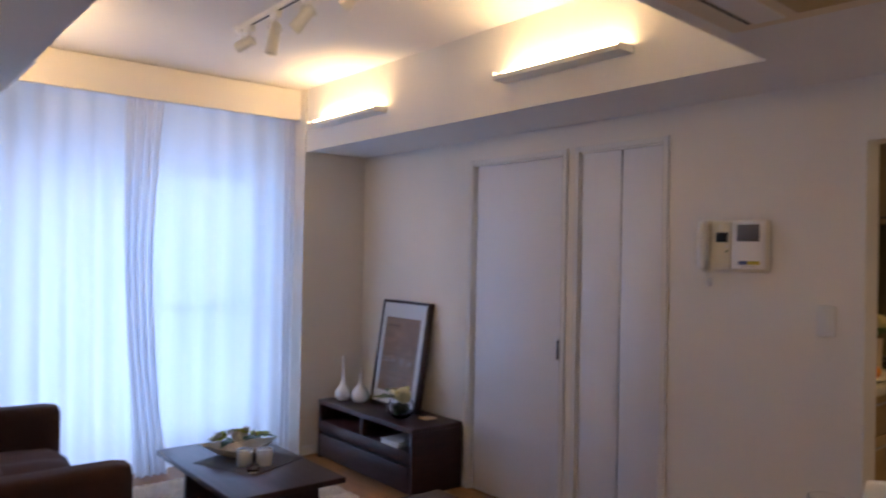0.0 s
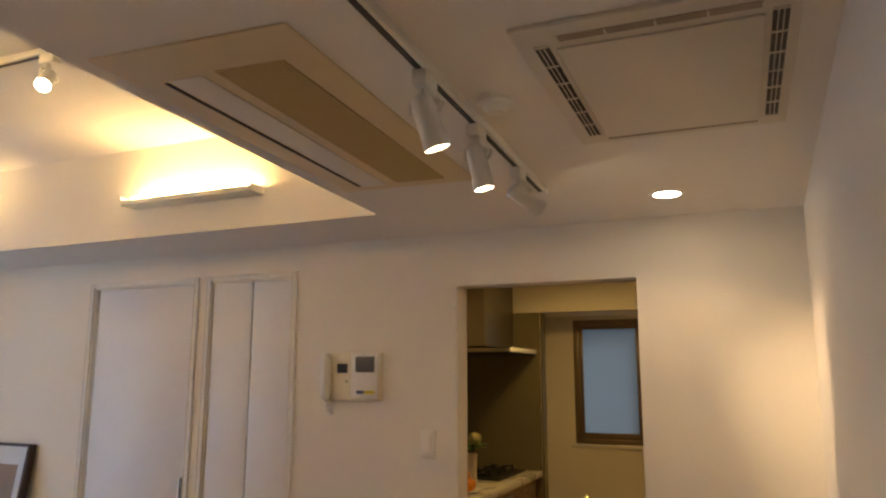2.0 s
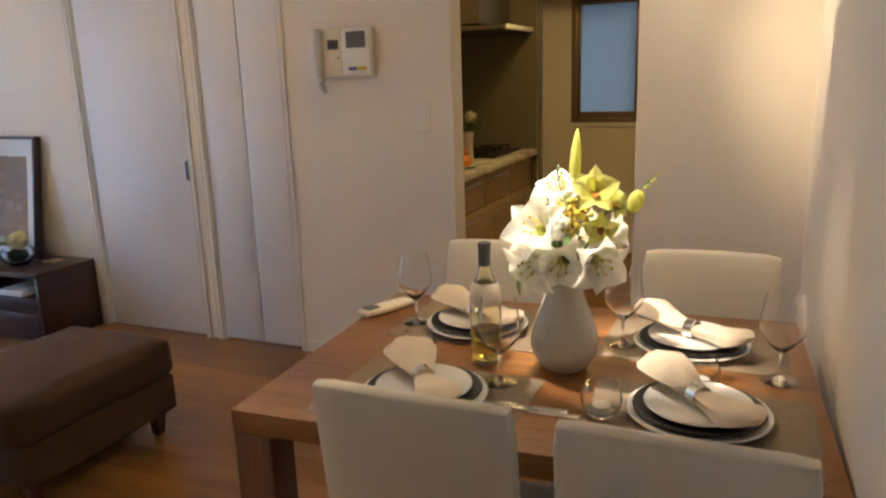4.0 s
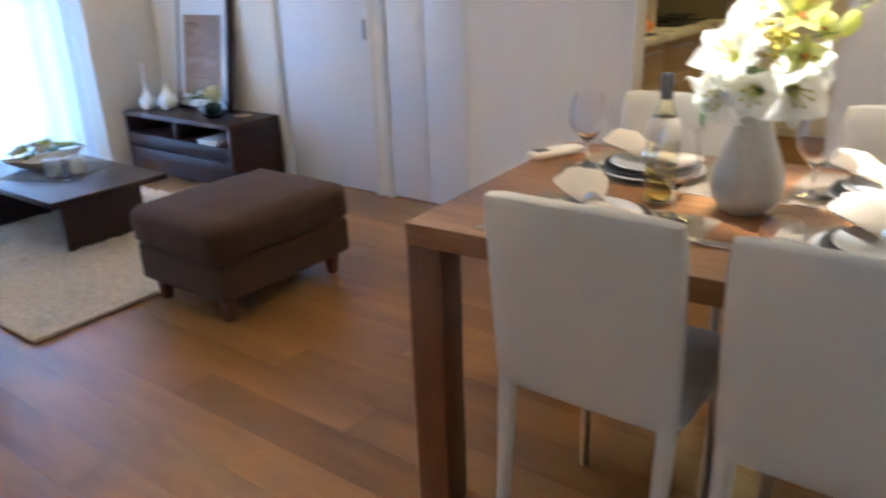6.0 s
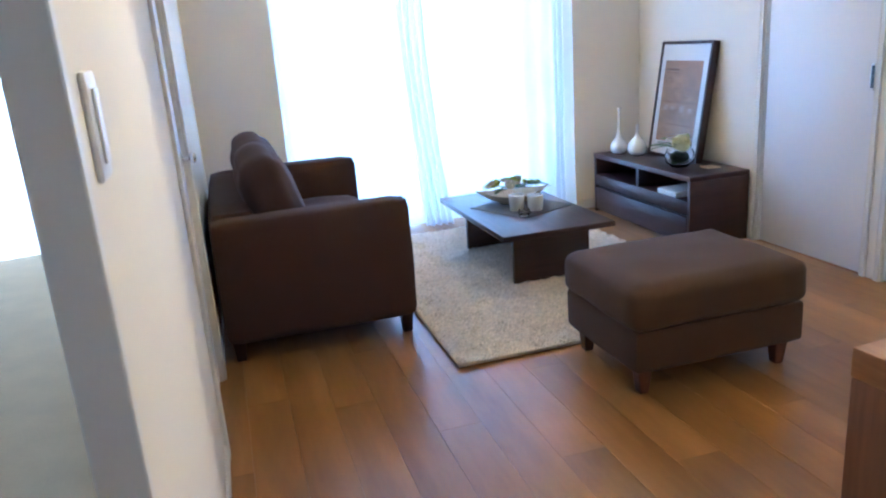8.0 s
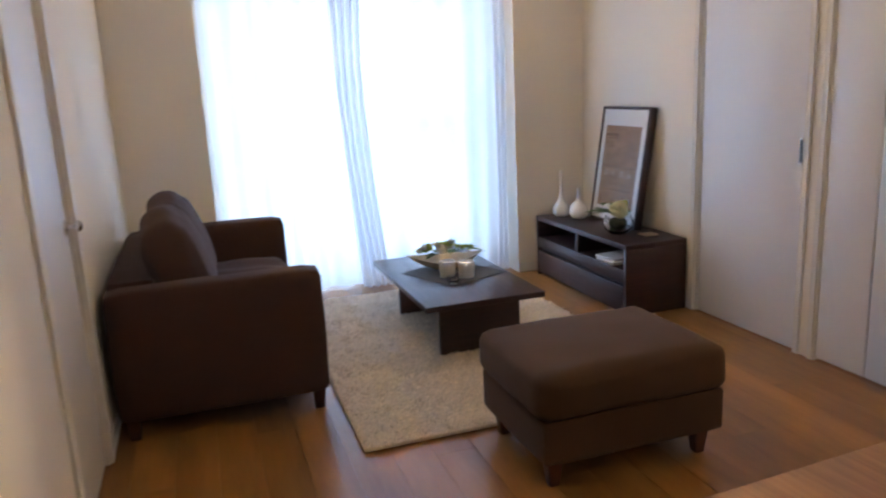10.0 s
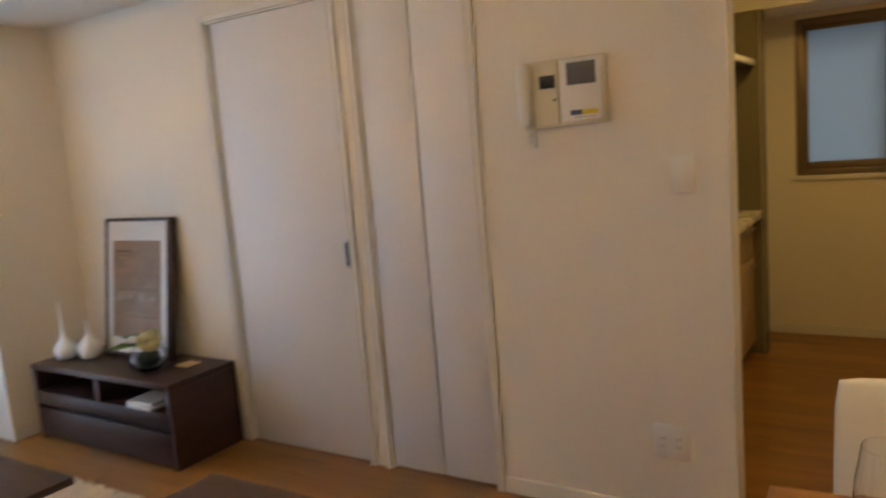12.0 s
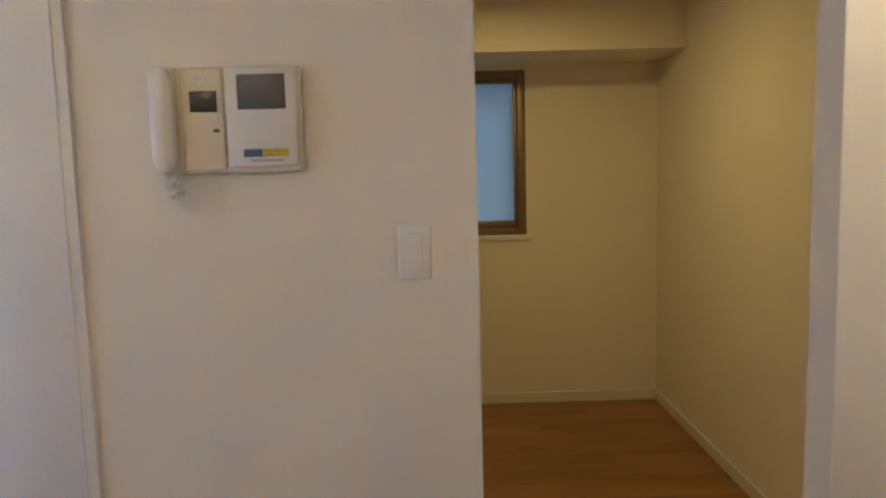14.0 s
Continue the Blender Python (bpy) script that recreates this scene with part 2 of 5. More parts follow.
ROSE = mat("cream_rose_petals", (0.84, 0.78, 0.46), 0.6, vary=0.08, scale=25, bump=0.01)
YELL = mat("yellow_blossom", (0.62, 0.5, 0.05), 0.6, vary=0.25, scale=40, bump=0.02)
ORCHLIP = mat("rusty_orchid_lip", (0.5, 0.16, 0.03), 0.5, vary=0.2, scale=60, bump=0.01)
ORANGE = mat("orange_peel", (0.75, 0.25, 0.02), 0.45, vary=0.1, fine=260, bump=0.03)
NAPKIN = mat("cream_linen", (0.76, 0.65, 0.52), 0.9, vary=0.06, scale=20, fine=600, bump=0.04)
PAPER = mat("white_paper", (0.82, 0.81, 0.79), 0.7, vary=0.02, bump=0.003)
ARTB = mat("brown_art_print", (0.34, 0.205, 0.115), 0.6, vary=0.4, scale=7, fine=40, bump=0, stretch=(1, 1, 2.5))
MATPALE = mat("pale_print_ink", (0.42, 0.3, 0.21), 0.6, vary=0.25, scale=30, bump=0)
ARTD = mat("dark_print_ink", (0.17, 0.095, 0.05), 0.6, vary=0.2, bump=0)
BOWLW = wood("pale_bowl_wood", (0.72, 0.58, 0.39), (0.6, 0.46, 0.28), 0.5, (6, 2, 6), 0.0)
PANELD = mat("dark_kitchen_panel", (0.19, 0.165, 0.11), 0.24, vary=0.08, scale=3, bump=0.002, coat=0.2)
COUNTER = mat("white_worktop", (0.7, 0.66, 0.58), 0.28, vary=0.02, scale=3, bump=0.002)
CABW = wood("pale_cabinet_wood", (0.5, 0.37, 0.22), (0.42, 0.3, 0.17), 0.42, (2, 2, 16), 0.1)
# cream pushed towards orange in place of warm lamplight on the bed
BEDC = mat("lamp_warmed_cream_bedspread", (0.76, 0.6, 0.39), 0.9, vary=0.07, scale=9, fine=340, bump=0.06)
CONC = mat("balcony_concrete", (0.5, 0.5, 0.5), 0.9, vary=0.1, scale=5, fine=90, bump=0.04)
RENDER_W = mat("pale_facade", (0.62, 0.63, 0.64), 0.9, vary=0.06, scale=1.5, fine=60, bump=0.03)
CURTAIN = sheer("white_sheer_voile", (0.92, 0.93, 0.95), 0.06)
# denser copy of the voile; the shade of bunched folds darkens its colour
HEM = sheer("shaded_dense_voile", (0.88, 0.88, 0.9), 0.02)
VOTIVE = sheer("white_frosted_votive", (0.93, 0.93, 0.92), 0.04)
FROST = sheer("frosted_glass", (0.6, 0.75, 0.88), 0.0)
TUBE = glow("warm_tube", (1.0, 0.68, 0.3), TUBEPOWER)
BULB = glow("warm_bulb", (1.0, 0.85, 0.62), 30.0)
BULBOFF = mat("unlit_reflector", (0.7, 0.66, 0.58), 0.25, 0.6, vary=0.03, bump=0)


# ---- building helpers ----
def link_bm(name, bm, material, parent=None, smooth=None):
    me = bpy.data.meshes.new(name)
    bm.normal_update()
    bm.to_mesh(me)
    bm.free()
    me.materials.append(material)
    if smooth is not None:
        me.shade_smooth()
        me.set_sharp_from_angle(angle=radians(smooth))
    ob = new(name, me)
    if parent is not None:
        ob.parent = parent
    return ob


def part(name, bm, material, parent, label="", smooth=40):
    if smooth == 40 and bm.faces.layers.int.get("hard") is not None:
        smooth = 25
    ob = link_bm(name, bm, material, parent, smooth)
    return tagged(ob, label) if label else ob


def thing(name, m, label, category, group=""):
    ob = new(name)
    ob.matrix_basis = m
    ob.empty_display_size = 0.05
    return tagged(ob, label, category, group)


def box(x0, x1, y0, y1, z0, z1, bevel=0.0, seg=2, bm=None):
    bm2 = bmesh.new()
    bmesh.ops.create_cube(bm2, size=1.0)
    for v in bm2.verts:
        v.co = ((x0 + x1) / 2 + v.co.x * (x1 - x0), (y0 + y1) / 2 + v.co.y * (y1 - y0), (z0 + z1) / 2 + v.co.z * (z1 - z0))
    bm2.faces.layers.int.new("hard")
    if bevel:
        bmesh.ops.bevel(bm2, geom=bm2.edges[:], offset=bevel, segments=seg, affect="EDGES", profile=0.5)
    return merge(bm, bm2)


def merge(bm, other):
    if bm is None:
        return other
    me = bpy.data.meshes.new("tmp")
    other.to_mesh(me)
    other.free()
    bm.from_mesh(me)
    bpy.data.meshes.remove(me)
    return bm


def lathe(profile, n=28, bm=None, close=False):
    """Turned about z from (radius, height) pairs."""
    b = bmesh.new()
    rings = []
    for r, z in profile:
        if r < 1e-5:
            rings.append([b.verts.new((0, 0, z))])
        else:
            rings.append([b.verts.new((r * math.cos(2 * math.pi * i / n), r * math.sin(2 * math.pi * i / n), z)) for i in range(n)])
    pairs = list(zip(rings, rings[1:])) + ([(rings[-1], rings[0])] if close else [])
    for a, c in pairs:
        for i in range(n):
            j = (i + 1) % n
            if len(a) == 1 and len(c) == 1:
                continue
            if len(a) == 1:
                b.faces.new((a[0], c[j], c[i]))
            elif len(c) == 1:
                b.faces.new((a[i], a[j], c[0]))
            else:
                b.faces.new((a[i], a[j], c[j], c[i]))
    bmesh.ops.recalc_face_normals(b, faces=b.faces[:])
    return merge(bm, b)


def tube(points, r, n=10, bm=None, caps=True):
    b = bmesh.new()
    pts = [Vector(p) for p in points]
    rings = []
    up = Vector((0.13, 0.31, 0.94)).normalized()
    for i, p in enumerate(pts):
        d = (pts[min(i + 1, len(pts) - 1)] - pts[max(i - 1, 0)]).normalized()
        u = d.cross(up)
        u = u.normalized() if u.length > 1e-3 else Vector((1, 0, 0))
        w = d.cross(u)
        rr = r[i] if isinstance(r, (list, tuple)) else r
        rings.append([b.verts.new(p + rr * (math.cos(2 * math.pi * k / n) * u + math.sin(2 * math.pi * k / n) * w)) for k in range(n)])
    for a, c in zip(rings, rings[1:]):
        for k in range(n):
            j = (k + 1) % n
            b.faces.new((a[k], a[j], c[j], c[k]))
    if caps:
        b.faces.new(rings[0])
        b.faces.new(rings[-1])
    bmesh.ops.recalc_face_normals(b, faces=b.faces[:])
    return merge(bm, b)


def placed(bm, m):
    bmesh.ops.transform(bm, matrix=m, verts=bm.verts[:])
    return bm


def cushion(x0, x1, y0, y1, z0, z1, puff=0.03, bevel=0.045, seed=0, wob=0.006, cuts=10):
    """A stuffed block: rounded edges, a crowned top and slight dents."""
    b = bmesh.new()
    bmesh.ops.create_cube(b, size=2.0)
    bmesh.ops.subdivide_edges(b, edges=b.edges[:], cuts=cuts, use_grid_fill=True)
    hx, hy, hz = (x1 - x0) / 2, (y1 - y0) / 2, (z1 - z0) / 2
    c = Vector(((x0 + x1) / 2, (y0 + y1) / 2, (z0 + z1) / 2))
    rad = min(bevel, hx, hy, hz)
    for v in b.verts:
        p = Vector((v.co.x * hx, v.co.y * hy, v.co.z * hz))
        u = Vector((v.co.x, v.co.y, v.co.z))
        q = Vector((max(-hx + rad, min(hx - rad, p.x)), max(-hy + rad, min(hy - rad, p.y)), max(-hz + rad, min(hz - rad, p.z))))
        d = p - q
        if d.length > 1e-6:
            p = q + d.normalized() * rad
        p.x += u.x * puff * 0.6 * (1 - u.y ** 2) * (1 - u.z ** 2)
        p.y += u.y * puff * 0.6 * (1 - u.x ** 2) * (1 - u.z ** 2)
        p.z += u.z * puff * (1 - u.x ** 2) * (1 - u.y ** 2)
        w = noise.noise_vector(p * 6 + Vector((seed, seed * 2, 0))) * wob
        v.co = c + p + w
    return b


def structure(name, bm, material, smooth=None):
    return tagged(link_bm(name, bm, material, None, smooth), kind="structure")


# ---- the rooms ----
LOW, HIGH, TOP = 2.14, 2.58, 2.7
EX, WX, SY, NY, WT = 2.88, -0.074, -0.485, 4.42, 0.05
FASCIA, FASCIA_W = 2.39, 0.425
K0, K1, KH = 0.15, 0.943, 1.896

floor = structure("floor", box(-2.8, 5.62, -1.7, 5.0, -0.12, -0.016), SUB)

b = box(EX, 3.0, SY, K0, 0, LOW)
box(EX, 3.0, K0, K1, KH, LOW, bm=b)
box(EX, 3.0, K1, 1.83, 0, LOW, bm=b)
box(EX, 3.0, 1.83, 2.345, 1.985, LOW, bm=b)
box(EX, 3.0, 2.345, 2.455, 0, LOW, bm=b)
box(EX, 3.0, 2.455, 3.19, 1.985, LOW, bm=b)
box(EX, 3.0, 3.19, NY, 0, LOW, bm=b)
structure("wall_east", b, WALL)
structure("wall_south", box(WX, 3.0, SY - 0.12, SY, 0, LOW), WALL)
b = box(WX - WT, WX, 0.64, 2.05, 0, LOW)
box(WX - WT, WX, 2.05, 2.62, 1.985, LOW, bm=b)
box(WX - WT, WX, 2.62, NY, 0, LOW, bm=b)
box(WX - WT, WX, -1.58, SY - 0.12, 0, LOW, bm=b)
structure("wall_west", b, WALL)
# columns, and the window wall between them
b = box(WX - WT, 0.42, NY, 5.0, 0, TOP)
box(2.375, 3.0, NY, 5.0, 0, TOP, bm=b)
box(0.42, 2.375, 4.86, 5.0, 2.2, TOP, bm=b)
box(0.42, 0.5, 4.86, 5.0, 0, 2.2, bm=b)
box(2.3, 2.375, 4.86, 5.0, 0, 2.2, bm=b)
box(0.5, 2.3, 4.86, 5.0, 0, 0.03, bm=b)
structure("wall_north", b, WALL)
# dropped ceiling over the dining end and the beams along both sides
b = box(WX - WT, 3.0, SY - 0.12, 0.9, LOW, TOP)
box(FASCIA, 3.0, 0.9, NY, LOW, TOP, bm=b)
box(WX - WT, FASCIA_W, 0.9, NY, LOW, TOP, bm=b)
# the edge of the dropped part runs slightly out of square
edge = box(FASCIA_W, FASCIA, 0.9, 1.09, LOW, TOP)
for v in edge.verts:
    if v.co.y > 1.0 and v.co.x < 1.0:
        v.co.y = 0.945
merge(b, edge)
structure("ceiling_low", b, CEIL)
b = box(FASCIA_W, FASCIA, 0.93, NY, HIGH, TOP - 0.002)
box(0.42, 2.375, NY, 4.86, HIGH, TOP - 0.003, bm=b)
structure("ceiling_high", b, CEIL)
structure("pelmet", box(0.423, 2.372, 4.485, 4.515, 2.362, HIGH - 0.003, 0.002), WALL)
structure("ceiling_bedroom", box(-2.8, WX - WT, -1.7, 5.0, 2.3, TOP), CEIL)
b = box(-2.8, -2.68, -1.58, 4.72, 0, 2.3)
box(-2.8, WX - 0.0, -1.7, -1.58, 0, 2.3, bm=b)
box(-2.8, -2.15, 4.72, 4.84, 0, 2.3, bm=b)
box(-0.42, WX - WT, 4.72, 4.84, 0, 2.3, bm=b)
box(-2.15, -0.42, 4.72, 4.84, 2.0, 2.3, bm=b)
structure("wall_bedroom", b, WALL)
structure("ceiling_lobby", box(WX - WT, WX, -1.7, SY - 0.12, LOW, TOP), CEIL)
# kitchen
b = box(5.49, 5.61, -0.34, 0.513, 0, TOP)
box(5.49, 5.61, 1.05, 1.97, 0, TOP, bm=b)
box(5.49, 5.61, 0.513, 1.05, 0, 0.995, bm=b)
box(5.49, 5.61, 0.513, 1.05, 1.925, TOP, bm=b)
structure("wall_kitchen_east", b, WALL)
structure("wall_kitchen_south", box(3.0, 5.49, -0.36, -0.24, 0, TOP), WALL)
structure("wall_kitchen_north", box(3.0, 5.49, 1.85, 1.97, 0, TOP), WALL)
structure("wall_kitchen_stub", box(5.0, 5.08, 1.17, 1.85, 0, 1.955), WALL)
structure("ceiling_kitchen", box(3.0, 5.62, -0.36, 1.97, LOW + 0.06, TOP), CEIL)
structure("beam_kitchen", box(5.02, 5.49, -0.24, 1.85, 1.955, LOW + 0.06), WALL)

# baseboards
b = box(EX - 0.009, EX, K1 + 0.0, 1.8, 0, 0.062, 0.002)
box(EX - 0.009, EX, 3.225, NY, 0, 0.062, 0.002, bm=b)
box(EX - 0.009, EX, SY + 0.01, K0, 0, 0.062, 0.002, bm=b)
box(2.375, EX - 0.01, NY - 0.009, NY, 0, 0.062, 0.002, bm=b)
box(WX, 0.42, NY - 0.009, NY, 0, 0.062, 0.002, bm=b)
box(WX, WX + 0.009, 2.7, NY - 0.01, 0, 0.062, 0.002, bm=b)
box(WX, WX + 0.009, 0.645, 1.98, 0, 0.062, 0.002, bm=b)
box(WX, EX - 0.01, SY, SY + 0.009, 0, 0.062, 0.002, bm=b)
box(5.481, 5.49, -0.23, 1.17, 0, 0.062, 0.002, bm=b)
box(3.0, 5.48, -0.24, -0.231, 0, 0.062, 0.002, bm=b)
structure("baseboard", b, TRIM)


def casing(name, x, y0, y1, top, side, w=0.024, proud=0.008, deep=0.05, bottom=0.0):
    """Door lining and architrave round an opening in a wall along y; side is the way that the face looks."""
    b = box(x, x + side * proud, y0 - w, y0, bottom, top + w, 0.003)
    box(x, x + side * proud, y1, y1 + w, bottom, top + w, 0.003, bm=b)
    box(x, x + side * proud, y0, y1, top, top + w, 0.003, bm=b)
    box(x, x - side * deep, y0, y0 + 0.008, bottom, top, bm=b)
    box(x, x - side * deep, y1 - 0.008, y1, bottom, top, bm=b)
    box(x, x - side * deep, y0 + 0.008, y1 - 0.008, top - 0.008, top, bm=b)
    bmesh.ops.recalc_face_normals(b, faces=b.faces[:])
    return structure(name, b, TRIM)


casing("trim_sliding_door", EX, 2.455, 3.19, 1.985, -1, 0.026, 0.009, 0.085)
casing("trim_folding_door", EX, 1.83, 2.345, 1.985, -1, 0.026, 0.009)
casing("trim_west_door", WX, 2.05, 2.62, 1.985, 1, 0.06, 0.012)
# lining at the end of the west wall, beside the wide opening
structure("trim_opening", box(WX - WT - 0.003, WX + 0.003, 0.615, 0.64, 0, LOW, 0.003), TRIM)

# sliding door with a recessed pull
d1 = thing("door_1", pose(EX, 2.82, 0), "white flush sliding door with a dark recessed pull", "door")
d1["kind"] = "structure"
part("leaf", box(0.01, 0.046, -0.356, 0.342, 0.006, 1.976, 0.002), DOORW, d1)
pull = part("door_pull", box(0.0065, 0.011, -0.345, -0.32, 0.868, 0.988, 0.001), ALU, d1, "slim metal pull")
part("recess", box(0.0055, 0.0075, -0.341, -0.325, 0.878, 0.978), BLACK, pull, "dark recess of the pull")
# folding closet door of two leaves
d2 = thing("door_2", pose(EX, 2.0875, 0), "white folding closet door of two flush leaves", "door")
d2["kind"] = "structure"
part("leaf", box(0.004, 0.04, -0.249, -0.012, 0.012, 1.976, 0.004), DOORW, d2)
part("leaf", box(0.004, 0.04, -0.0045, 0.249, 0.012, 1.976, 0.004), DOORW, d2)
# dark strip set back in the gap, in place of its shade
part("fold_shade", box(0.016, 0.035, -0.011, -0.003, 0.012, 1.97), SLOT, d2, "dark strip for the shade in the gap between the leaves")
# hinged door in the west wall with a small knob
d3 = thing("door_3", pose(WX, 2.335, 0), "white flush hinged door with a small metal knob", "door")
d3["kind"] = "structure"
part("leaf", box(-0.05, -0.015, -0.276, 0.276, 0.008, 1.976, 0.002), DOORW, d3)
kn = lathe([(0, 0), (0.022, 0), (0.022, 0.006), (0.009, 0.008), (0.009, 0.03), (0.02, 0.036), (0.023, 0.048), (0.017, 0.057), (0, 0.059)], 20)
part("door_knob", placed(kn, pose(-0.015, 0.235, 0.89, 0, 90, 0) @ Matrix.Scale(0.85, 4)), CHROME, d3, "chrome knob")
part("latch_plate", box(-0.0149, -0.0125, 0.205, 0.268, 0.865, 0.915, 0.001), ALU, d3, "small metal latch plate")

# ---- window, curtains and balcony ----
w1 = thing("window_1", pose(1.4, 4.92, 0), "aluminium sliding balcony window with one half slid open", "window")
w1["kind"] = "structure"
b = box(-0.9, -0.86, -0.04, 0.04, 0.03, 2.2)
box(0.86, 0.9, -0.04, 0.04, 0.03, 2.2, bm=b)
box(-0.86, 0.86, -0.04, 0.04, 2.16, 2.2, bm=b)
box(-0.86, 0.86, -0.04, 0.04, 0.03, 0.07, bm=b)
part("window_frame", b, ALU, w1)
for x0, x1, y in ((-0.04, 0.85, -0.018), (-0.03, 0.86, 0.018)):
    b = box(x0, x0 + 0.05, y - 0.014, y + 0.014, 0.07, 2.16, 0.002)
    box(x1 - 0.05, x1, y - 0.014, y + 0.014, 0.07, 2.16, 0.002, bm=b)
    box(x0 + 0.05, x1 - 0.05, y - 0.014, y + 0.014, 2.1, 2.16, 0.002, bm=b)
    box(x0 + 0.05, x1 - 0.05, y - 0.014, y + 0.014, 0.07, 0.14, 0.002, bm=b)
    sash = part("sash", b, ALU, w1)
    part("middle_rail", box(x0 + 0.05, x1 - 0.05, y - 0.012, y + 0.012, 0.99, 1.055, 0.002), ALU, sash)
    for z0, z1 in ((0.14, 0.99), (1.055, 2.1)):
        p = part("pane", box(x0 + 0.05, x1 - 0.05, y - 0.003, y + 0.003, z0, z1), PANE, sash)
        p.visible_shadow = False


def curtain(name, x0, x1, z0, z1, folds, depth, seed, material, pinch=0.0, lean=0.0, amp_x=0.0):
    """Hanging cloth with uneven pleats; it narrows towards the top by pinch and leans by lean towards the floor."""
    rnd = random.Random(seed)
    n, m = folds * 14, 26
    ph = [rnd.uniform(-0.7, 0.7) for _ in range(folds + 2)]
    am = [rnd.uniform(0.45, 1.15) for _ in range(folds + 2)]
    b = bmesh.new()
    grid = []
    for j in range(m + 1):
        v = j / m
        z = z0 + (z1 - z0) * v
        row = []
        for i in range(n + 1):
            u = i / n
            k = u * folds
            a, f = int(k), k - int(k)
            amp = am[a] * (1 - f) + am[a + 1] * f
            sh = ph[a] * (1 - f) + ph[a + 1] * f
            swell = 0.55 + 0.45 * (1 - v)
            y = depth * amp * swell * math.sin(2 * math.pi * k + sh * (1.2 - v)) + 0.25 * depth * math.sin(5.1 * k + 3 * v + seed)
            x = x0 + (x1 - x0) * u
            x += (lean * (1 - v) ** 1.5) + pinch * (0.5 - u) * v + amp_x * math.sin(7 * v + 9 * u)
            row.append(b.verts.new((x, y, z)))
        grid.append(row)
    for r0, r1 in zip(grid, grid[1:]):
        for i in range(n):
            b.faces.new((r0[i], r0[i + 1], r1[i + 1], r1[i]))
    return b


def gathered(x_top, x_mid, x_foot, w_top, w_mid, w_foot, z0, z1, folds, depth, seed):
    """The bunched leading edge of a curtain: it fans out under the rail, closes below and flares again at the floor."""
    rnd = random.Random(seed)
    jit = [rnd.uniform(0.7, 1.3) for _ in range(folds + 1)]
    n, m = folds * 12, 40
    b = bmesh.new()
    rows = []
    for j in range(m + 1):
        v = j / m
        if v > 0.6:
            k = ((v - 0.6) / 0.4) ** 1.4
            xc, w = x_mid + (x_top - x_mid) * k, w_mid + (w_top - w_mid) * k
        else:
            k = ((0.6 - v) / 0.6) ** 1.7
            xc, w = x_mid + (x_foot - x_mid) * k, w_mid + (w_foot - w_mid) * k
        row = []
        for i in range(n + 1):
            u = i / n
            a = u * folds
            d = depth * jit[int(min(a, folds - 0.001))] * math.sin(2 * math.pi * a + 0.6 * math.sin(3 * v + seed))
            row.append(b.verts.new((xc + (u - 0.5) * w + 0.006 * math.sin(6 * v + 4 * u), d - 0.05 * max(0.0, 0.35 - v), z0 + (z1 - z0) * v)))
        rows.append(row)
    for r0, r1 in zip(rows, rows[1:]):
        for i in range(n):
            b.faces.new((r0[i], r0[i + 1], r1[i + 1], r1[i]))
    return b


CURTAIN_Y = 4.6
for x0, x1, seed, lean in ((0.435, 1.34, 3, 0.03), (1.36, 2.365, 8, 0.0)):
    c = thing("curtain", pose(0, CURTAIN_Y, 0), "white sheer floor-length curtain hanging over the window", "curtain", "sheer curtains")
    part("cloth", curtain("cloth", x0, x1, 0.012, 2.47, 6, 0.028, seed, CURTAIN, 0.0, lean), CURTAIN, c, smooth=180)
    if x0 < 1:
        edge = gathered(1.33, 1.3, 1.4, 0.26, 0.17, 0.2, 0.008, 2.47, 4, 0.02, 5)
    else:
        edge = gathered(2.31, 2.325, 2.31, 0.09, 0.07, 0.09, 0.01, 2.47, 2, 0.016, 9)
    part("gathered_edge", placed(edge, pose(0, -0.055, 0)), HEM, c, "gathered opaque edge of the curtain, tinted darker for shade", smooth=180)
rail = thing("curtain_rail", pose(1.4, 4.6, 2.5), "white curtain rail behind the pelmet", "curtain rail")
part("rail", box(-0.965, 0.965, -0.02, 0.02, -0.012, 0.012, 0.003), WPLASTIC, rail)
for i in (-0.8, 0.0, 0.8):
    part("bracket", box(i - 0.012, i + 0.012, 0.018, 0.26, -0.008, 0.008, 0.002), WPLASTIC, rail)

structure("balcony_floor", box(-3.2, 3.6, 5.0, 6.4, -0.16, -0.05), CONC)
structure("balcony_slab_above", box(-3.2, 3.6, 5.0, 6.2, 2.75, 2.9), CONC)
bal = thing("balcony_rail", pose(1.0, 6.3, -0.05), "pale balcony parapet with a metal top rail", "balcony rail")
part("parapet", box(-4.2, 2.6, -0.05, 0.05, 0.0, 1.0, 0.005), RENDER_W, bal)
part("top_rail", box(-4.2, 2.6, -0.035, 0.035, 1.08, 1.13, 0.012), ALU, bal)
for i in range(8):
    part("post", box(-4.1 + i * 0.94, -4.06 + i * 0.94, -0.015, 0.015, 0.98, 1.09, 0.002), ALU, bal)
structure("ground", box(-60, 60, -60, 90, -9.3, -9.0), CONC)
fac = thing("apartment_building", pose(1.0, 30, -9), "pale apartment building across the street", "building")
part("wall", box(-16, 16, 0, 9, 0, 15), RENDER_W, fac)
part("roof", box(-16.3, 16.3, -0.3, 9.3, 15, 15.5, 0.05), CONC, fac)
for i in range(8):
    for j in range(5):
        part("window", box(-14.5 + i * 3.8, -12.4 + i * 3.8, -0.06, 0.0, 0.9 + j * 2.9, 2.6 + j * 2.9, 0.02), GREYSCREEN, fac)

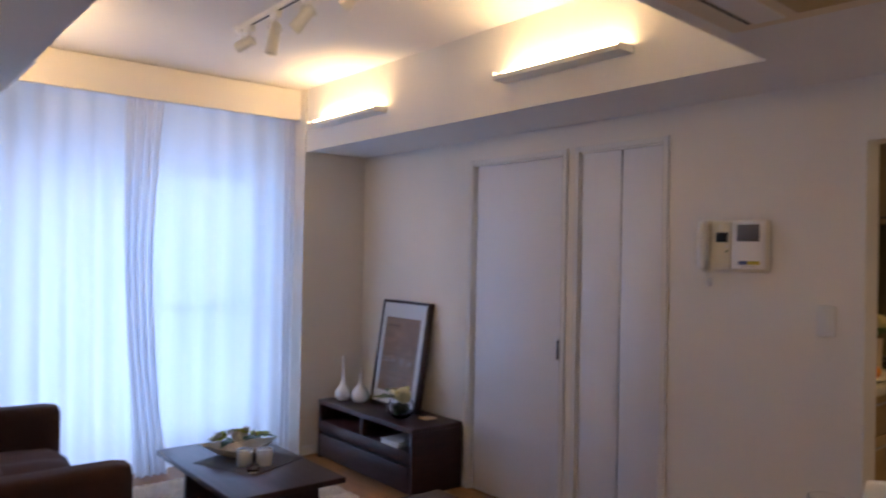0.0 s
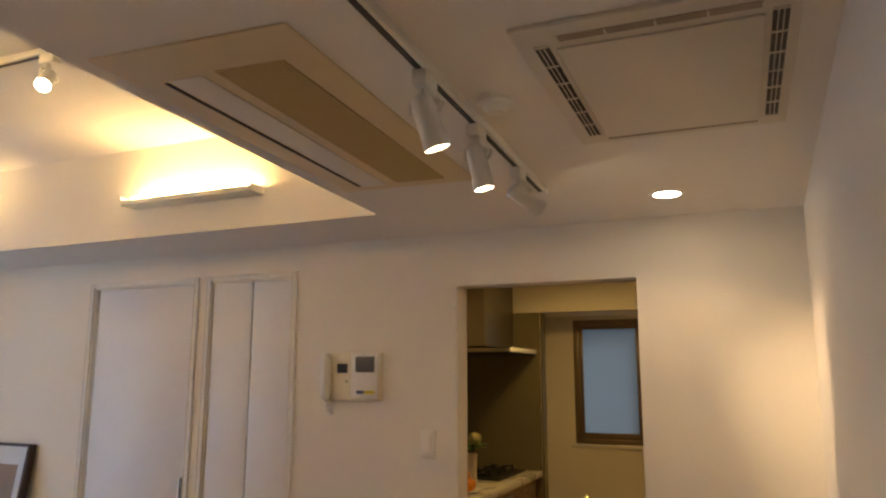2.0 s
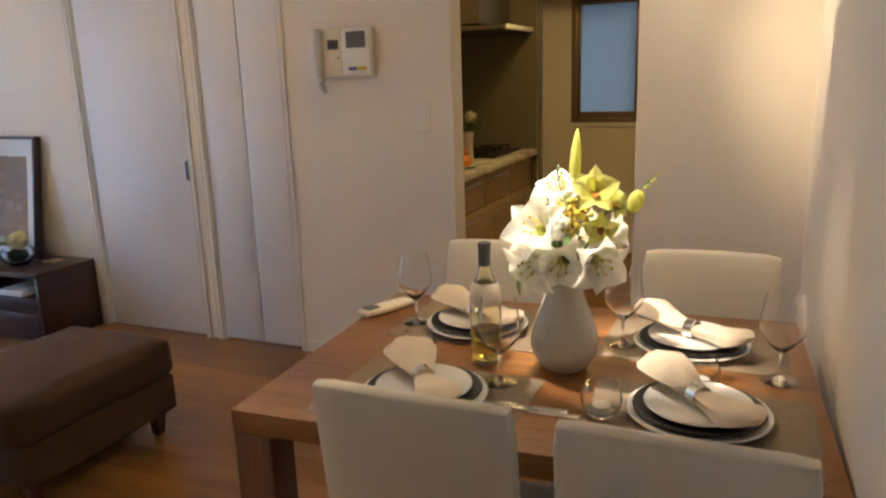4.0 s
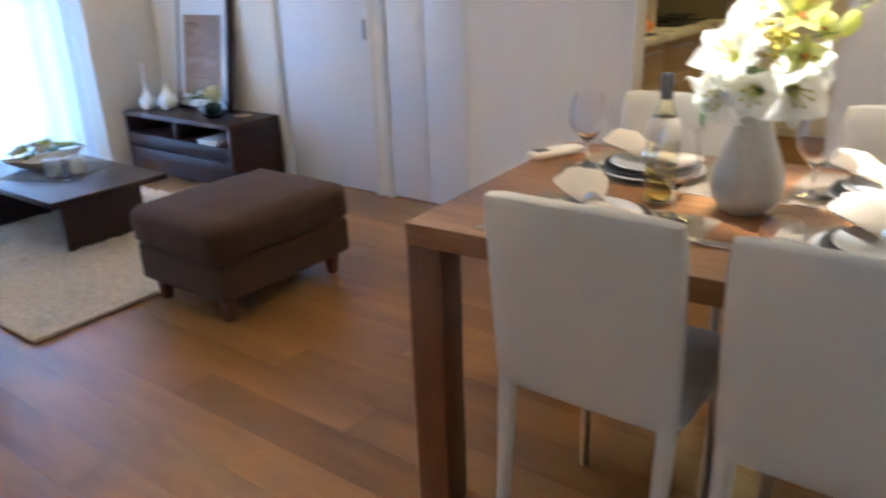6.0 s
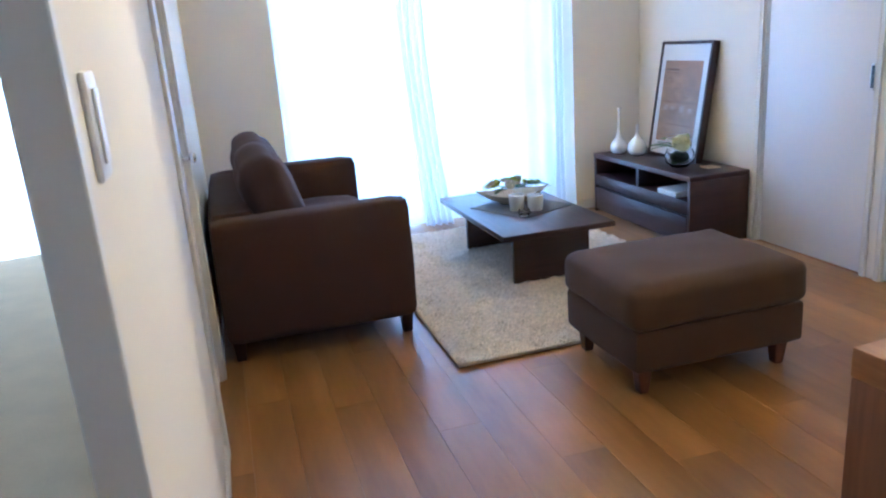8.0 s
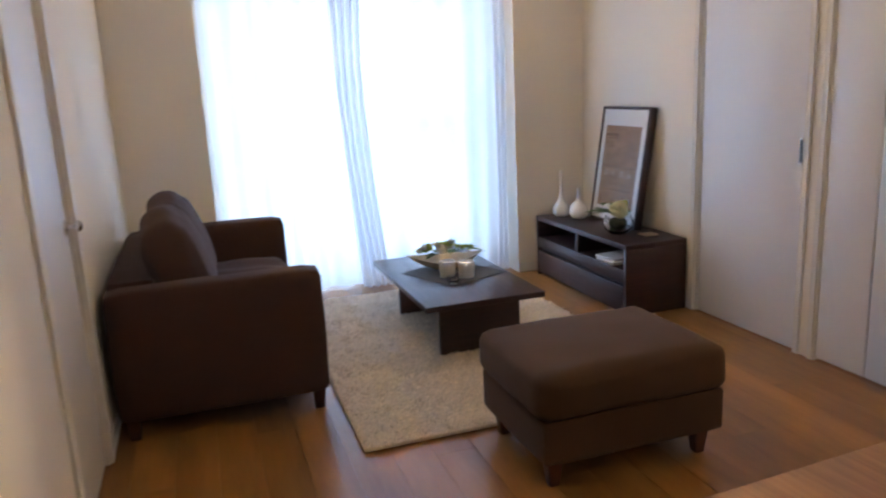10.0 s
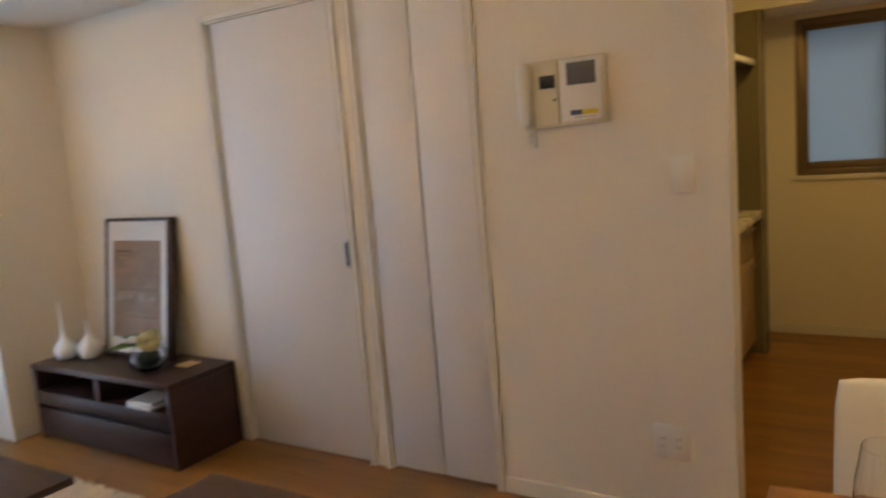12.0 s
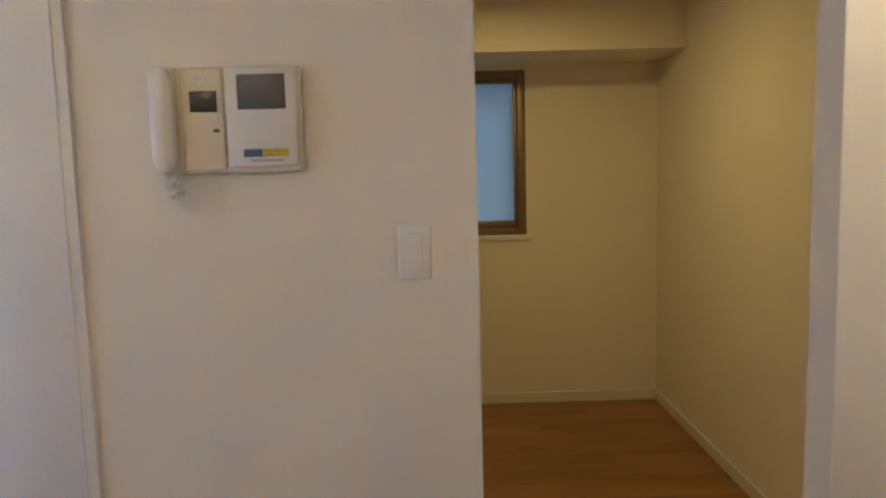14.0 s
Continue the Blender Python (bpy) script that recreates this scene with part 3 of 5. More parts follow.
# frosted kitchen window
w2 = thing("window_2", pose(5.49, 0.7815, 0), "small bronze-framed window with frosted glass", "window")
w2["kind"] = "structure"
b = box(0.0, 0.07, -0.2685, -0.2235, 0.995, 1.925, 0.003)
box(0.0, 0.07, 0.2235, 0.2685, 0.995, 1.925, 0.003, bm=b)
box(0.0, 0.07, -0.2235, 0.2235, 1.88, 1.925, 0.003, bm=b)
box(0.0, 0.07, -0.2235, 0.2235, 0.995, 1.03, 0.003, bm=b)
part("window_frame", b, BRONZE, w2)
b = box(0.025, 0.05, -0.2235, -0.203, 1.03, 1.88, 0.002)
box(0.025, 0.05, 0.203, 0.2235, 1.03, 1.88, 0.002, bm=b)
box(0.025, 0.05, -0.203, 0.203, 1.855, 1.88, 0.002, bm=b)
box(0.025, 0.05, -0.203, 0.203, 1.03, 1.075, 0.002, bm=b)
sash = part("sash", b, BRONZE, w2)
part("pane", box(0.035, 0.04, -0.203, 0.203, 1.075, 1.855), FROST, sash)
b = box(-0.014, 0.0, -0.295, 0.295, 0.965, 0.995, 0.003)
part("window_sill", b, TRIM, w2)

# bedroom window
w3 = thing("window_3", pose(-1.285, 4.78, 0), "balcony window of the bedroom behind a sheer curtain", "window")
w3["kind"] = "structure"
b = box(-0.865, -0.82, -0.04, 0.04, 0, 2.0)
box(0.82, 0.865, -0.04, 0.04, 0, 2.0, bm=b)
box(-0.82, 0.82, -0.04, 0.04, 1.96, 2.0, bm=b)
box(-0.82, 0.82, -0.04, 0.04, 0, 0.05, bm=b)
box(-0.025, 0.025, -0.03, 0.03, 0.05, 1.96, bm=b)
part("window_frame", b, ALU, w3)
for x0, x1 in ((-0.82, -0.025), (0.025, 0.82)):
    p = part("pane", box(x0, x1, -0.003, 0.003, 0.05, 1.96), PANE, w3)
    p.visible_shadow = False
c = thing("curtain", pose(0, 4.62, 0), "white sheer curtain in the bedroom", "curtain", "sheer curtains")
part("cloth", curtain("cloth", -2.3, -0.3, 0.012, 2.2, 16, 0.025, 21, CURTAIN), CURTAIN, c, smooth=180)

# ---- lamps ----
def wall_lamp(x, y0, y1, z, side, name):
    ob = thing(name, pose(x, (y0 + y1) / 2, z), "slim cream wall shelf lamp throwing warm light upwards", "wall lamp", "shelf lamps on the beams")
    h = (y1 - y0) / 2
    s = side
    b = box(min(0, s * 0.1), max(0, s * 0.1), -h, h, -0.012, -0.004, 0.002)
    box(min(s * 0.092, s * 0.1), max(s * 0.092, s * 0.1), -h, h, -0.0035, 0.012, 0.002, bm=b)
    box(min(0, s * 0.012), max(0, s * 0.012), -h, h, -0.0035, 0.03, 0.002, bm=b)
    part("shelf", b, LAMPW, ob)
    part("end_cap", box(min(0.0, s * 0.1), max(0.0, s * 0.1), -h - 0.006, -h - 0.0005, -0.012, 0.022, 0.002), LAMPW, ob)
    part("end_cap", box(min(0.0, s * 0.1), max(0.0, s * 0.1), h + 0.0005, h + 0.006, -0.012, 0.03, 0.002), LAMPW, ob)
    part("tube", placed(tube([(0, -h + 0.03, 0), (0, h - 0.03, 0)], 0.014, 10), pose(s * 0.055, 0, 0.02)), TUBE, ob, "glowing warm tube")
    return ob


wall_lamp(FASCIA, 1.66, 2.4, 2.29, -1, "wall_lamp")
wall_lamp(FASCIA, 3.44, 4.24, 2.29, -1, "wall_lamp")
wall_lamp(FASCIA_W, 1.66, 2.4, 2.265, 1, "wall_lamp")
wall_lamp(FASCIA_W, 3.47, 4.24, 2.265, 1, "wall_lamp")


def spot_head(parent, x, y, z, aim, lit, length=0.12, r=0.028, recess=0.012):
    """Adapter, stem and a can that points along aim, in the track's own space."""
    holder = part("adapter", box(x - 0.035, x + 0.035, y - 0.016, y + 0.016, z - 0.035, z - 0.001, 0.004), LAMPW, parent)
    part("stem", tube([(x, y, z - 0.03), (x, y, z - 0.066)], 0.008, 8), LAMPW, holder)
    piv = Vector((x, y, z - 0.08))
    d = (Vector(aim)).normalized()
    turn = d.to_track_quat("Z", "Y").to_matrix().to_4x4()
    can = lathe([(0, -0.03), (r * 0.6, -0.03), (r * 0.82, -0.024), (r * 0.92, -0.01), (r, length * 0.6), (r * 1.07, length), (r * 1.02, length), (r * 0.95, length - recess), (0, length - recess - 0.008)], 24)
    can = part("can", placed(can, Matrix.Translation(piv) @ turn), LAMPW, holder)
    lens = lathe([(0, length - recess), (r * 0.92, length - recess), (r * 0.92, length - recess + 0.004), (0, length - recess + 0.006)], 24)
    part("lens", placed(lens, Matrix.Translation(piv) @ turn), BULB if lit else BULBOFF, holder)
    b = tube([piv + Vector((0.02, -r - 0.006, 0.02)), piv + Vector((0, -r - 0.008, 0)), piv + Vector((0, -r - 0.004, -0.01))], 0.005, 6)
    tube([piv + Vector((0.0, -r - 0.006, 0.018)), piv + Vector((0.0, 0, 0.022)), piv + Vector((0, r + 0.006, 0.018)), piv + Vector((0, r + 0.008, -0.01))], 0.004, 6, bm=b)
    part("yoke", b, LAMPW, holder)
    m = parent.matrix_basis
    return m @ (piv + d * (length + 0.012)), m.to_3x3() @ d


def track(m, length, name="track_light"):
    ob = thing(name, m, "white ceiling track with adjustable spot lamps", "track light", "ceiling tracks")
    b = box(-length / 2, length / 2, -0.018, -0.007, -0.022, 0, 0.001)
    box(-length / 2, length / 2, 0.007, 0.018, -0.022, 0, 0.001, bm=b)
    box(-length / 2, length / 2, -0.007, 0.007, -0.006, 0, bm=b)
    part("track", b, LAMPW, ob)
    part("slot", box(-length / 2 + 0.02, length / 2 - 0.02, -0.0066, 0.0066, -0.0228, -0.0065), BLACK, ob, "dark slot of the track")
    for s in (-1, 1):
        part("end_cap", box(s * length / 2 - 0.012, s * length / 2 + 0.012, -0.02, 0.02, -0.026, 0, 0.003), LAMPW, ob)
    return ob


t1 = track(pose(1.47, 0.315, LOW, 0, 0, 3.0), 1.5)
FLOWER_SPOT = spot_head(t1, -0.32, 0, -0.02, (0.2, -0.25, -0.9), True, 0.085, 0.027, 0.03)
TABLE_SPOT = spot_head(t1, 0.03, 0, -0.02, (0.1, -0.2, -1), True, 0.085, 0.025, 0.01)
WALL_SPOT = spot_head(t1, 0.44, 0, -0.02, (0.93, -1.1, -0.82), True, 0.085)
t2 = track(pose(1.43, 2.5, HIGH, 0, 0, 90), 1.62)
spot_head(t2, 0.77, 0, -0.02, (0.9, 0.4, -0.3), False, 0.07)
spot_head(t2, 0.48, 0, -0.02, (0.1, 0.1, -1), False)
spot_head(t2, 0.16, 0, -0.02, (0.4, 0.5, -0.8), False, 0.1)
spot_head(t2, -0.25, 0, -0.02, (0.5, 0.4, -0.8), False, 0.1)
NEAR_SPOT = spot_head(t2, -0.68, 0, -0.02, (-0.63, 0.74, -0.89), True, 0.08, 0.024)

dl = thing("downlight", pose(2.49, -0.03, LOW), "round recessed ceiling downlight glowing warm", "downlight")
part("rim", lathe([(0.048, -0.004), (0.062, -0.005), (0.065, -0.001), (0.065, 0.0), (0.048, 0.0)], 32, close=True), LAMPW, dl)
part("diffuser", lathe([(0, -0.0035), (0.046, -0.002), (0.046, 0.0), (0, 0.0)], 32), BULB, dl, "glowing diffuser")
ros = thing("ceiling_rosette", pose(1.4, 0.23, LOW), "white round ceiling socket", "ceiling socket")
part("cap", lathe([(0, -0.03), (0.022, -0.03), (0.028, -0.022), (0.03, -0.012), (0.045, -0.01), (0.047, 0.0)], 24), WPLASTIC, ros)
part("lug", box(-0.058, -0.04, -0.01, 0.01, -0.014, 0, 0.002), WPLASTIC, ros)
part("lug", box(0.04, 0.058, -0.01, 0.01, -0.014, 0, 0.002), WPLASTIC, ros)
copy_thing(ros, pose(1.352, 2.73, HIGH, 0, 0, 90))
sm = thing("ceiling_sensor", pose(1.44, 3.4, HIGH), "small round white ceiling sensor beyond the track", "sensor")
part("base", lathe([(0, -0.012), (0.04, -0.012), (0.046, -0.006), (0.046, 0.0)], 24), WPLASTIC, sm)
part("dome", lathe([(0, -0.034), (0.016, -0.032), (0.028, -0.024), (0.03, -0.0125), (0, -0.0125)], 24), WPLASTIC, sm)

# ceiling air conditioner with a tan intake grille
ac = thing("air_conditioner", pose(1.46, 0.725, LOW, 0, 0, 3.5), "recessed ceiling air conditioner with a tan intake grille", "air conditioner")
part("panel", box(-0.6, 0.56, -0.235, 0.24, -0.005, 0, 0.002), mat("beige_panel", (0.74, 0.62, 0.4), 0.6, vary=0.02, fine=200, bump=0.004), ac)
g = part("grille", box(-0.47, 0.49, -0.15, 0.02, -0.009, -0.0055, 0.001), TAN, ac, "tan intake grille")
for i in range(17):
    part("slat", box(-0.468, 0.488, -0.148 + i * 0.0097, -0.144 + i * 0.0097, -0.0102, -0.0091), TAN, g)
part("outlet_slot", box(-0.45, 0.5, 0.158, 0.168, -0.0075, -0.0055), SLOT, ac, "narrow dark air slot")
part("flap", box(-0.46, 0.51, 0.06, 0.15, -0.008, -0.0055, 0.001), CEIL, ac)

# square ventilation panel with slotted edges
vp = thing("ceiling_vent", pose(1.46, -0.155, LOW, 0, 0, 1.5), "large cream ceiling ventilation panel with slotted edges", "ceiling vent")
part("frame", box(-0.39, 0.33, -0.255, 0.255, -0.012, 0, 0.004), CREAMP, vp)
part("cover", box(-0.3, 0.275, -0.195, 0.182, -0.018, -0.0125, 0.004), CREAMP, vp)
for yy in (-0.22, 0.208):
    part("slot_recess", box(-0.315, 0.255, yy - 0.014, yy + 0.014, -0.0135, -0.0122), SLOT, vp, "dark slotted edge")
    for i in range(7):
        part("fin", box(-0.317 + i * 0.095, -0.313 + i * 0.095, yy - 0.0145, yy + 0.0145, -0.0165, -0.0137), CREAMP, vp)
    for k in (-0.0048, 0.0048):
        part("fin", box(-0.315, 0.255, yy + k - 0.0009, yy + k + 0.0009, -0.0162, -0.0137), CREAMP, vp)
part("slot_recess", box(-0.35, -0.325, -0.19, 0.17, -0.0135, -0.0122), VENTGREY, vp, "greyish side slot")
for i in range(5):
    part("fin", box(-0.35, -0.325, -0.192 + i * 0.09, -0.188 + i * 0.09, -0.0165, -0.0137), CREAMP, vp)
part("slot_recess", box(0.29, 0.3, -0.19, 0.18, -0.0135, -0.0122), VENTGREY, vp, "narrow side slot")


# ---- living area ----
def leg(x, y, z0, z1, r0, r1):
    b = bmesh.new()
    bmesh.ops.create_cone(b, cap_ends=True, segments=4, radius1=r0 * 1.41, radius2=r1 * 1.41, depth=z1 - z0)
    bmesh.ops.rotate(b, verts=b.verts[:], cent=(0, 0, 0), matrix=Matrix.Rotation(radians(45), 3, "Z"))
    bmesh.ops.bevel(b, geom=b.edges[:], offset=0.003, segments=2, affect="EDGES")
    bmesh.ops.translate(b, verts=b.verts[:], vec=(x, y, (z0 + z1) / 2))
    return b


sofa = thing("sofa", pose(0.378, 3.425, 0), "dark brown fabric two-seat sofa with loose cushions", "sofa")
HW, SB = 0.69, 0.085


def slack_cushion(x0, x1, y0, y1, z0, z1, seed, belly, crown):
    """A loose seat or back cushion: full in the middle, softer towards the corners, its top edge sagging a little."""
    b = cushion(x0, x1, y0, y1, z0, z1, belly, 0.05, seed, 0.008, 14)
    cy, hy2 = (y0 + y1) / 2, (y1 - y0) / 2
    for v in b.verts:
        t = (v.co.y - cy) / hy2
        up = (v.co.z - z0) / (z1 - z0)
        v.co.z += crown * (1 - t * t) * max(0.0, up) + 0.006 * math.sin(9 * t + seed) * up
    return b


part("base", cushion(-0.41, 0.372, -HW + 0.12, HW - 0.12, SB + 0.01, 0.3, 0.0, 0.02, 1, 0.002), FABRIC, sofa)
for s in (-1, 1):
    ya, yb = sorted((s * HW, s * (HW - 0.14)))
    arm = cushion(-0.422, 0.387, ya, yb, SB, 0.605, 0.007, 0.03, 2 + s, 0.003, 12)
    for v in arm.verts:
        v.co.z += 0.008 * math.sin(2.2 * v.co.x + s) * (v.co.z > 0.5)
    part("arm", arm, FABRIC, sofa)
part("backrest", cushion(-0.426, -0.23, -HW + 0.13, HW - 0.13, SB, 0.62, 0.01, 0.04, 4, 0.003), FABRIC, sofa)
for i, (a, c) in enumerate(((-HW + 0.145, -0.004), (0.004, HW - 0.145))):
    part("seat_cushion", slack_cushion(-0.225, 0.36, a, c, 0.29, 0.41, 5 + i, 0.02, 0.016), FABRIC2, sofa)
    bc = slack_cushion(-0.095, 0.095, a + 0.004, c - 0.004, -0.2, 0.19, 9 + i, 0.045, 0.035)
    part("back_cushion", placed(bc, pose(-0.14, 0, 0.588, 0, -19, 0)), FABRIC2, sofa, "plump loose back cushion")
for sx in (-0.375, 0.343):
    for sy in (-HW + 0.06, HW - 0.06):
        part("leg", leg(sx, sy, 0.0, SB + 0.012, 0.02, 0.027), DARK, sofa)

ott = thing("ottoman", pose(1.608, 2.06, 0), "brown fabric ottoman on short tapered wooden legs", "ottoman")
part("base", cushion(-0.34, 0.34, -0.262, 0.262, 0.095, 0.252, 0.004, 0.018, 20, 0.002), FABRIC3, ott)
part("cushion", cushion(-0.352, 0.352, -0.272, 0.272, 0.24, 0.405, 0.016, 0.046, 21, 0.007, 16), FABRIC3, ott, "thick top cushion")
for sx in (-0.28, 0.28):
    for sy in (-0.2, 0.2):
        part("leg", leg(sx, sy, 0.0, 0.105, 0.017, 0.028), LEGW, ott)

# shaggy rug: a backing with thousands of tufts
rug = thing("rug", pose(1.5, 3.31, 0), "beige shaggy wool rug on the wooden floor", "rug")
part("backing", box(-0.695, 0.695, -0.995, 0.995, 0.002, 0.019, 0.004), RUG, rug)
rnd = random.Random(5)
verts, faces = [], []
for i in range(52000):
    x, y = rnd.uniform(-0.7, 0.7), rnd.uniform(-1.0, 1.0)
    a = 1.7 * noise.noise(Vector((x * 9, y * 9, 0))) + 1.5 * noise.noise(Vector((x * 23, y * 23, 4))) + rnd.gauss(0, 0.5)
    h = 0.026 + 0.006 * noise.noise(Vector((x * 16, y * 16, 9))) + rnd.uniform(-0.003, 0.004)
    ln, w = rnd.uniform(0.012, 0.026), rnd.uniform(0.0018, 0.0036)
    dx, dy = math.cos(a), math.sin(a)
    px, py = -dy * w, dx * w
    k = len(verts)
    for f, zz, ww in ((0.0, 0.018, 1.0), (0.45, h, 0.9), (1.0, h - 0.004, 0.35)):
        verts += [(x + dx * ln * f - px * ww, y + dy * ln * f - py * ww, zz), (x + dx * ln * f + px * ww, y + dy * ln * f + py * ww, zz)]
    faces += [(k, k + 1, k + 3, k + 2), (k + 2, k + 3, k + 5, k + 4)]
me = bpy.data.meshes.new("shag")
me.from_pydata(verts, [], faces)
me.materials.append(RUG)
pile = new("shag", me)
pile.parent = rug
tagged(pile, "shaggy beige pile", kind="stuff")

ct = thing("coffee_table", pose(1.545, 3.45, 0.018), "low dark-stained coffee table with panel legs on the rug", "coffee table")
part("tabletop", box(-0.296, 0.296, -0.517, 0.517, 0.268, 0.296, 0.003), DARK, ct)
part("panel_leg", box(-0.19, 0.225, -0.375, -0.345, 0.0, 0.2675, 0.002), DARKX, ct)
part("panel_leg", box(-0.19, 0.225, 0.345, 0.375, 0.0, 0.2675, 0.002), DARKX, ct)
part("rail", box(-0.02, 0.02, -0.344, 0.344, 0.2, 0.2675, 0.002), DARK, ct)
CTZ = 0.018 + 0.296
mt = tagged(link_bm("table_mat", placed(box(-0.19, 0.19, -0.21, 0.21, 0, 0.003, 0.001), pose(0, 0, 0)), MATGREY), "dark grey woven table mat laid askew", "table mat")
mt.matrix_basis = pose(1.573, 3.48, CTZ, 0, 0, 22.5)


def leaf_bm(length, width, bend=0.3, n=6, bm=None, m=None, fold=0.25, tip=0.6):
    """A pointed leaf or petal along +x with a folded midrib and a bend."""
    b = bmesh.new()
    rows = []
    for i in range(n + 1):
        u = i / n
        w = width * 1.55 * (u + 0.04) ** 0.55 * max(0.0, 1 - u) ** tip * (1 + 0.06 * math.sin(17 * u))
        x, z = length * u * math.cos(bend * u), length * u * math.sin(bend * u) if bend else 0
        rows.append([b.verts.new((x, s * w, z + abs(s) * w * fold)) for s in (-1, -0.5, 0, 0.5, 1)])
    for r0, r1 in zip(rows, rows[1:]):
        for k in range(4):
            b.faces.new((r0[k], r0[k + 1], r1[k + 1], r1[k]))
    if m is not None:
        placed(b, m)
    return merge(bm, b)


def bloom(c, size, petals, up, bend=-0.5, width=0.36, bm=None, spread=35, seed=0, tip=0.6):
    """Petals round a centre that open along up."""
    rnd = random.Random(seed)
    turn = Vector(up).to_track_quat("Z", "Y").to_matrix().to_4x4()
    for i in range(petals):
        a = 360 * i / petals + rnd.uniform(-9, 9)
        m = Matrix.Translation(c) @ turn @ pose(0, 0, 0, 0, 0, a) @ pose(0, 0, 0, 0, -spread + rnd.uniform(-9, 9), 0)
        bm = leaf_bm(size * rnd.uniform(0.9, 1.1), size * width, bend, 6, bm, m, 0.25, tip)
    return bm


def ball(c, r, bm=None, n=2, squash=1.0):
    b = bmesh.new()
    bmesh.ops.create_icosphere(b, subdivisions=n, radius=r)
    for v in b.verts:
        v.co = Vector((v.co.x, v.co.y, v.co.z * squash)) + Vector(c)
    return merge(bm, b)


bowl = thing("flower_bowl", pose(1.565, 3.59, CTZ + 0.003, 0, 0, -12) @ Matrix.Scale(1.0, 4), "oval pale wooden bowl filled with white and green flowers", "flower bowl")
b = lathe([(0, 0.0), (0.05, 0.0), (0.09, 0.022), (0.125, 0.05), (0.155, 0.075), (0.15, 0.076), (0.118, 0.054), (0.083, 0.028), (0, 0.01)], 36)
placed(b, Matrix.Diagonal((1.38, 0.78, 0.72, 1)))
for v in b.verts:
    v.co.y *= 1 - 0.75 * min(1.0, abs(v.co.x) / 0.214) ** 2.2
    v.co.z += 0.03 * (v.co.x / 0.21) ** 2
part("bowl", b, BOWLW, bowl)
for k, (x, y, z, r) in enumerate(((-0.02, -0.035, 0.088, 0.05), (0.03, 0.02, 0.1, 0.04))):
    rose = None
    for spr, sz in ((12, 1.0), (38, 0.92), (62, 0.75), (80, 0.55)):
        rose = bloom((x, y, z), r * sz, 7, (0.1, -0.35, 1), 0.9, 0.55, rose, spr, 860 + k * 7 + spr, 0.4)
    part("rose", rose, CREAMROSE, bowl, "open cream white rose", 180)
rnd = random.Random(31)
for k in range(22):
    x = rnd.uniform(-0.135, 0.135)
    y = rnd.uniform(-0.035, 0.035) * (1 - abs(x) / 0.18)
    z = 0.078 + 0.03 * (1 - abs(x) / 0.15) + rnd.uniform(0.0, 0.022)
    part("blossom", bloom((x, y, z), rnd.uniform(0.026, 0.036), 6, (x * 3, -0.3 + y * 5, 1), 0.5, 0.5, None, 30, 900 + k), LIMEPETAL if k % 4 else CREAMROSE, bowl, "lime green blossom" if k % 4 else "small white blossom", 180)
for k in range(12):
    a0 = rnd.choice((0, 180)) + rnd.uniform(-65, 65)
    part("leaf", leaf_bm(rnd.uniform(0.07, 0.1), 0.022, -0.4, 6, None, pose(0, 0, 0.078, 0, 0, a0) @ pose(0.035, 0, 0, 0, -rnd.uniform(10, 40), 0)), LEAF, bowl, "dark green leaf", 180)
for a0, ln, up in ((0, 0.17, 14), (-22, 0.15, 24), (18, 0.15, 20), (160, 0.12, 16)):
    part("leaf", leaf_bm(ln, 0.028, -0.35, 8, None, pose(0, 0, 0.09, 0, 0, a0) @ pose(0.06, 0, 0, 0, -up, 0)), LEAF, bowl, "long dark green leaf", 180)


def tumbler(name, x, y, z, r, h, label, group, liquid=None, scale=1.0):
    ob = thing(name, pose(x, y, z), label, "glass", group)
    part("glass", lathe([(0, 0), (r * 0.86, 0), (r * 0.94, h * 0.3), (r, h), (r * 0.94, h), (r * 0.87, h * 0.32), (r * 0.78, h * 0.08), (0, h * 0.08)], 28), VOTIVE if liquid else GLASS, ob)
    if liquid:
        part("candle", lathe([(0, h * 0.1), (r * 0.8, h * 0.1), (r * 0.89, h * 0.84), (r * 0.84, h * 0.87), (0, h * 0.84)], 24), liquid, ob, "white candle wax")
    return ob


tumbler("candle_glass", 1.517, 3.409, CTZ + 0.003, 0.043, 0.083, "white frosted glass holding a white candle", "candle glasses", PORC)
tumbler("candle_glass", 1.602, 3.357, CTZ + 0.003, 0.043, 0.083, "white frosted glass holding a white candle", "candle glasses", PORC)
small = thing("small_glass", pose(1.498, 3.265, CTZ + 0.003), "small clear faceted glass dish on the mat", "glass")
part("glass", lathe([(0, 0), (0.024, 0), (0.034, 0.02), (0.03, 0.038), (0.027, 0.038), (0.029, 0.02), (0.018, 0.008), (0, 0.008)], 10), GLASS, small, smooth=20)

# television bench
tv = thing("tv_bench", pose(2.665, 3.783, 0), "dark-stained television bench with open shelves over drawers", "tv bench")
L = 0.548
part("top", box(-0.195, 0.195, -L, L, 0.375, 0.402, 0.002), DARK, tv)
part("side_panel", box(-0.19, 0.195, -L, -L + 0.025, 0.0, 0.3745, 0.002), DARKX, tv)
part("side_panel", box(-0.19, 0.195, L - 0.025, L, 0.0, 0.3745, 0.002), DARKX, tv)
part("shelf", box(-0.17, 0.18, -L + 0.0255, L - 0.0255, 0.238, 0.26, 0.001), DARK, tv)
part("front_rail", box(-0.19, -0.171, -L + 0.0255, L - 0.0255, 0.188, 0.26, 0.0015), DARK, tv)
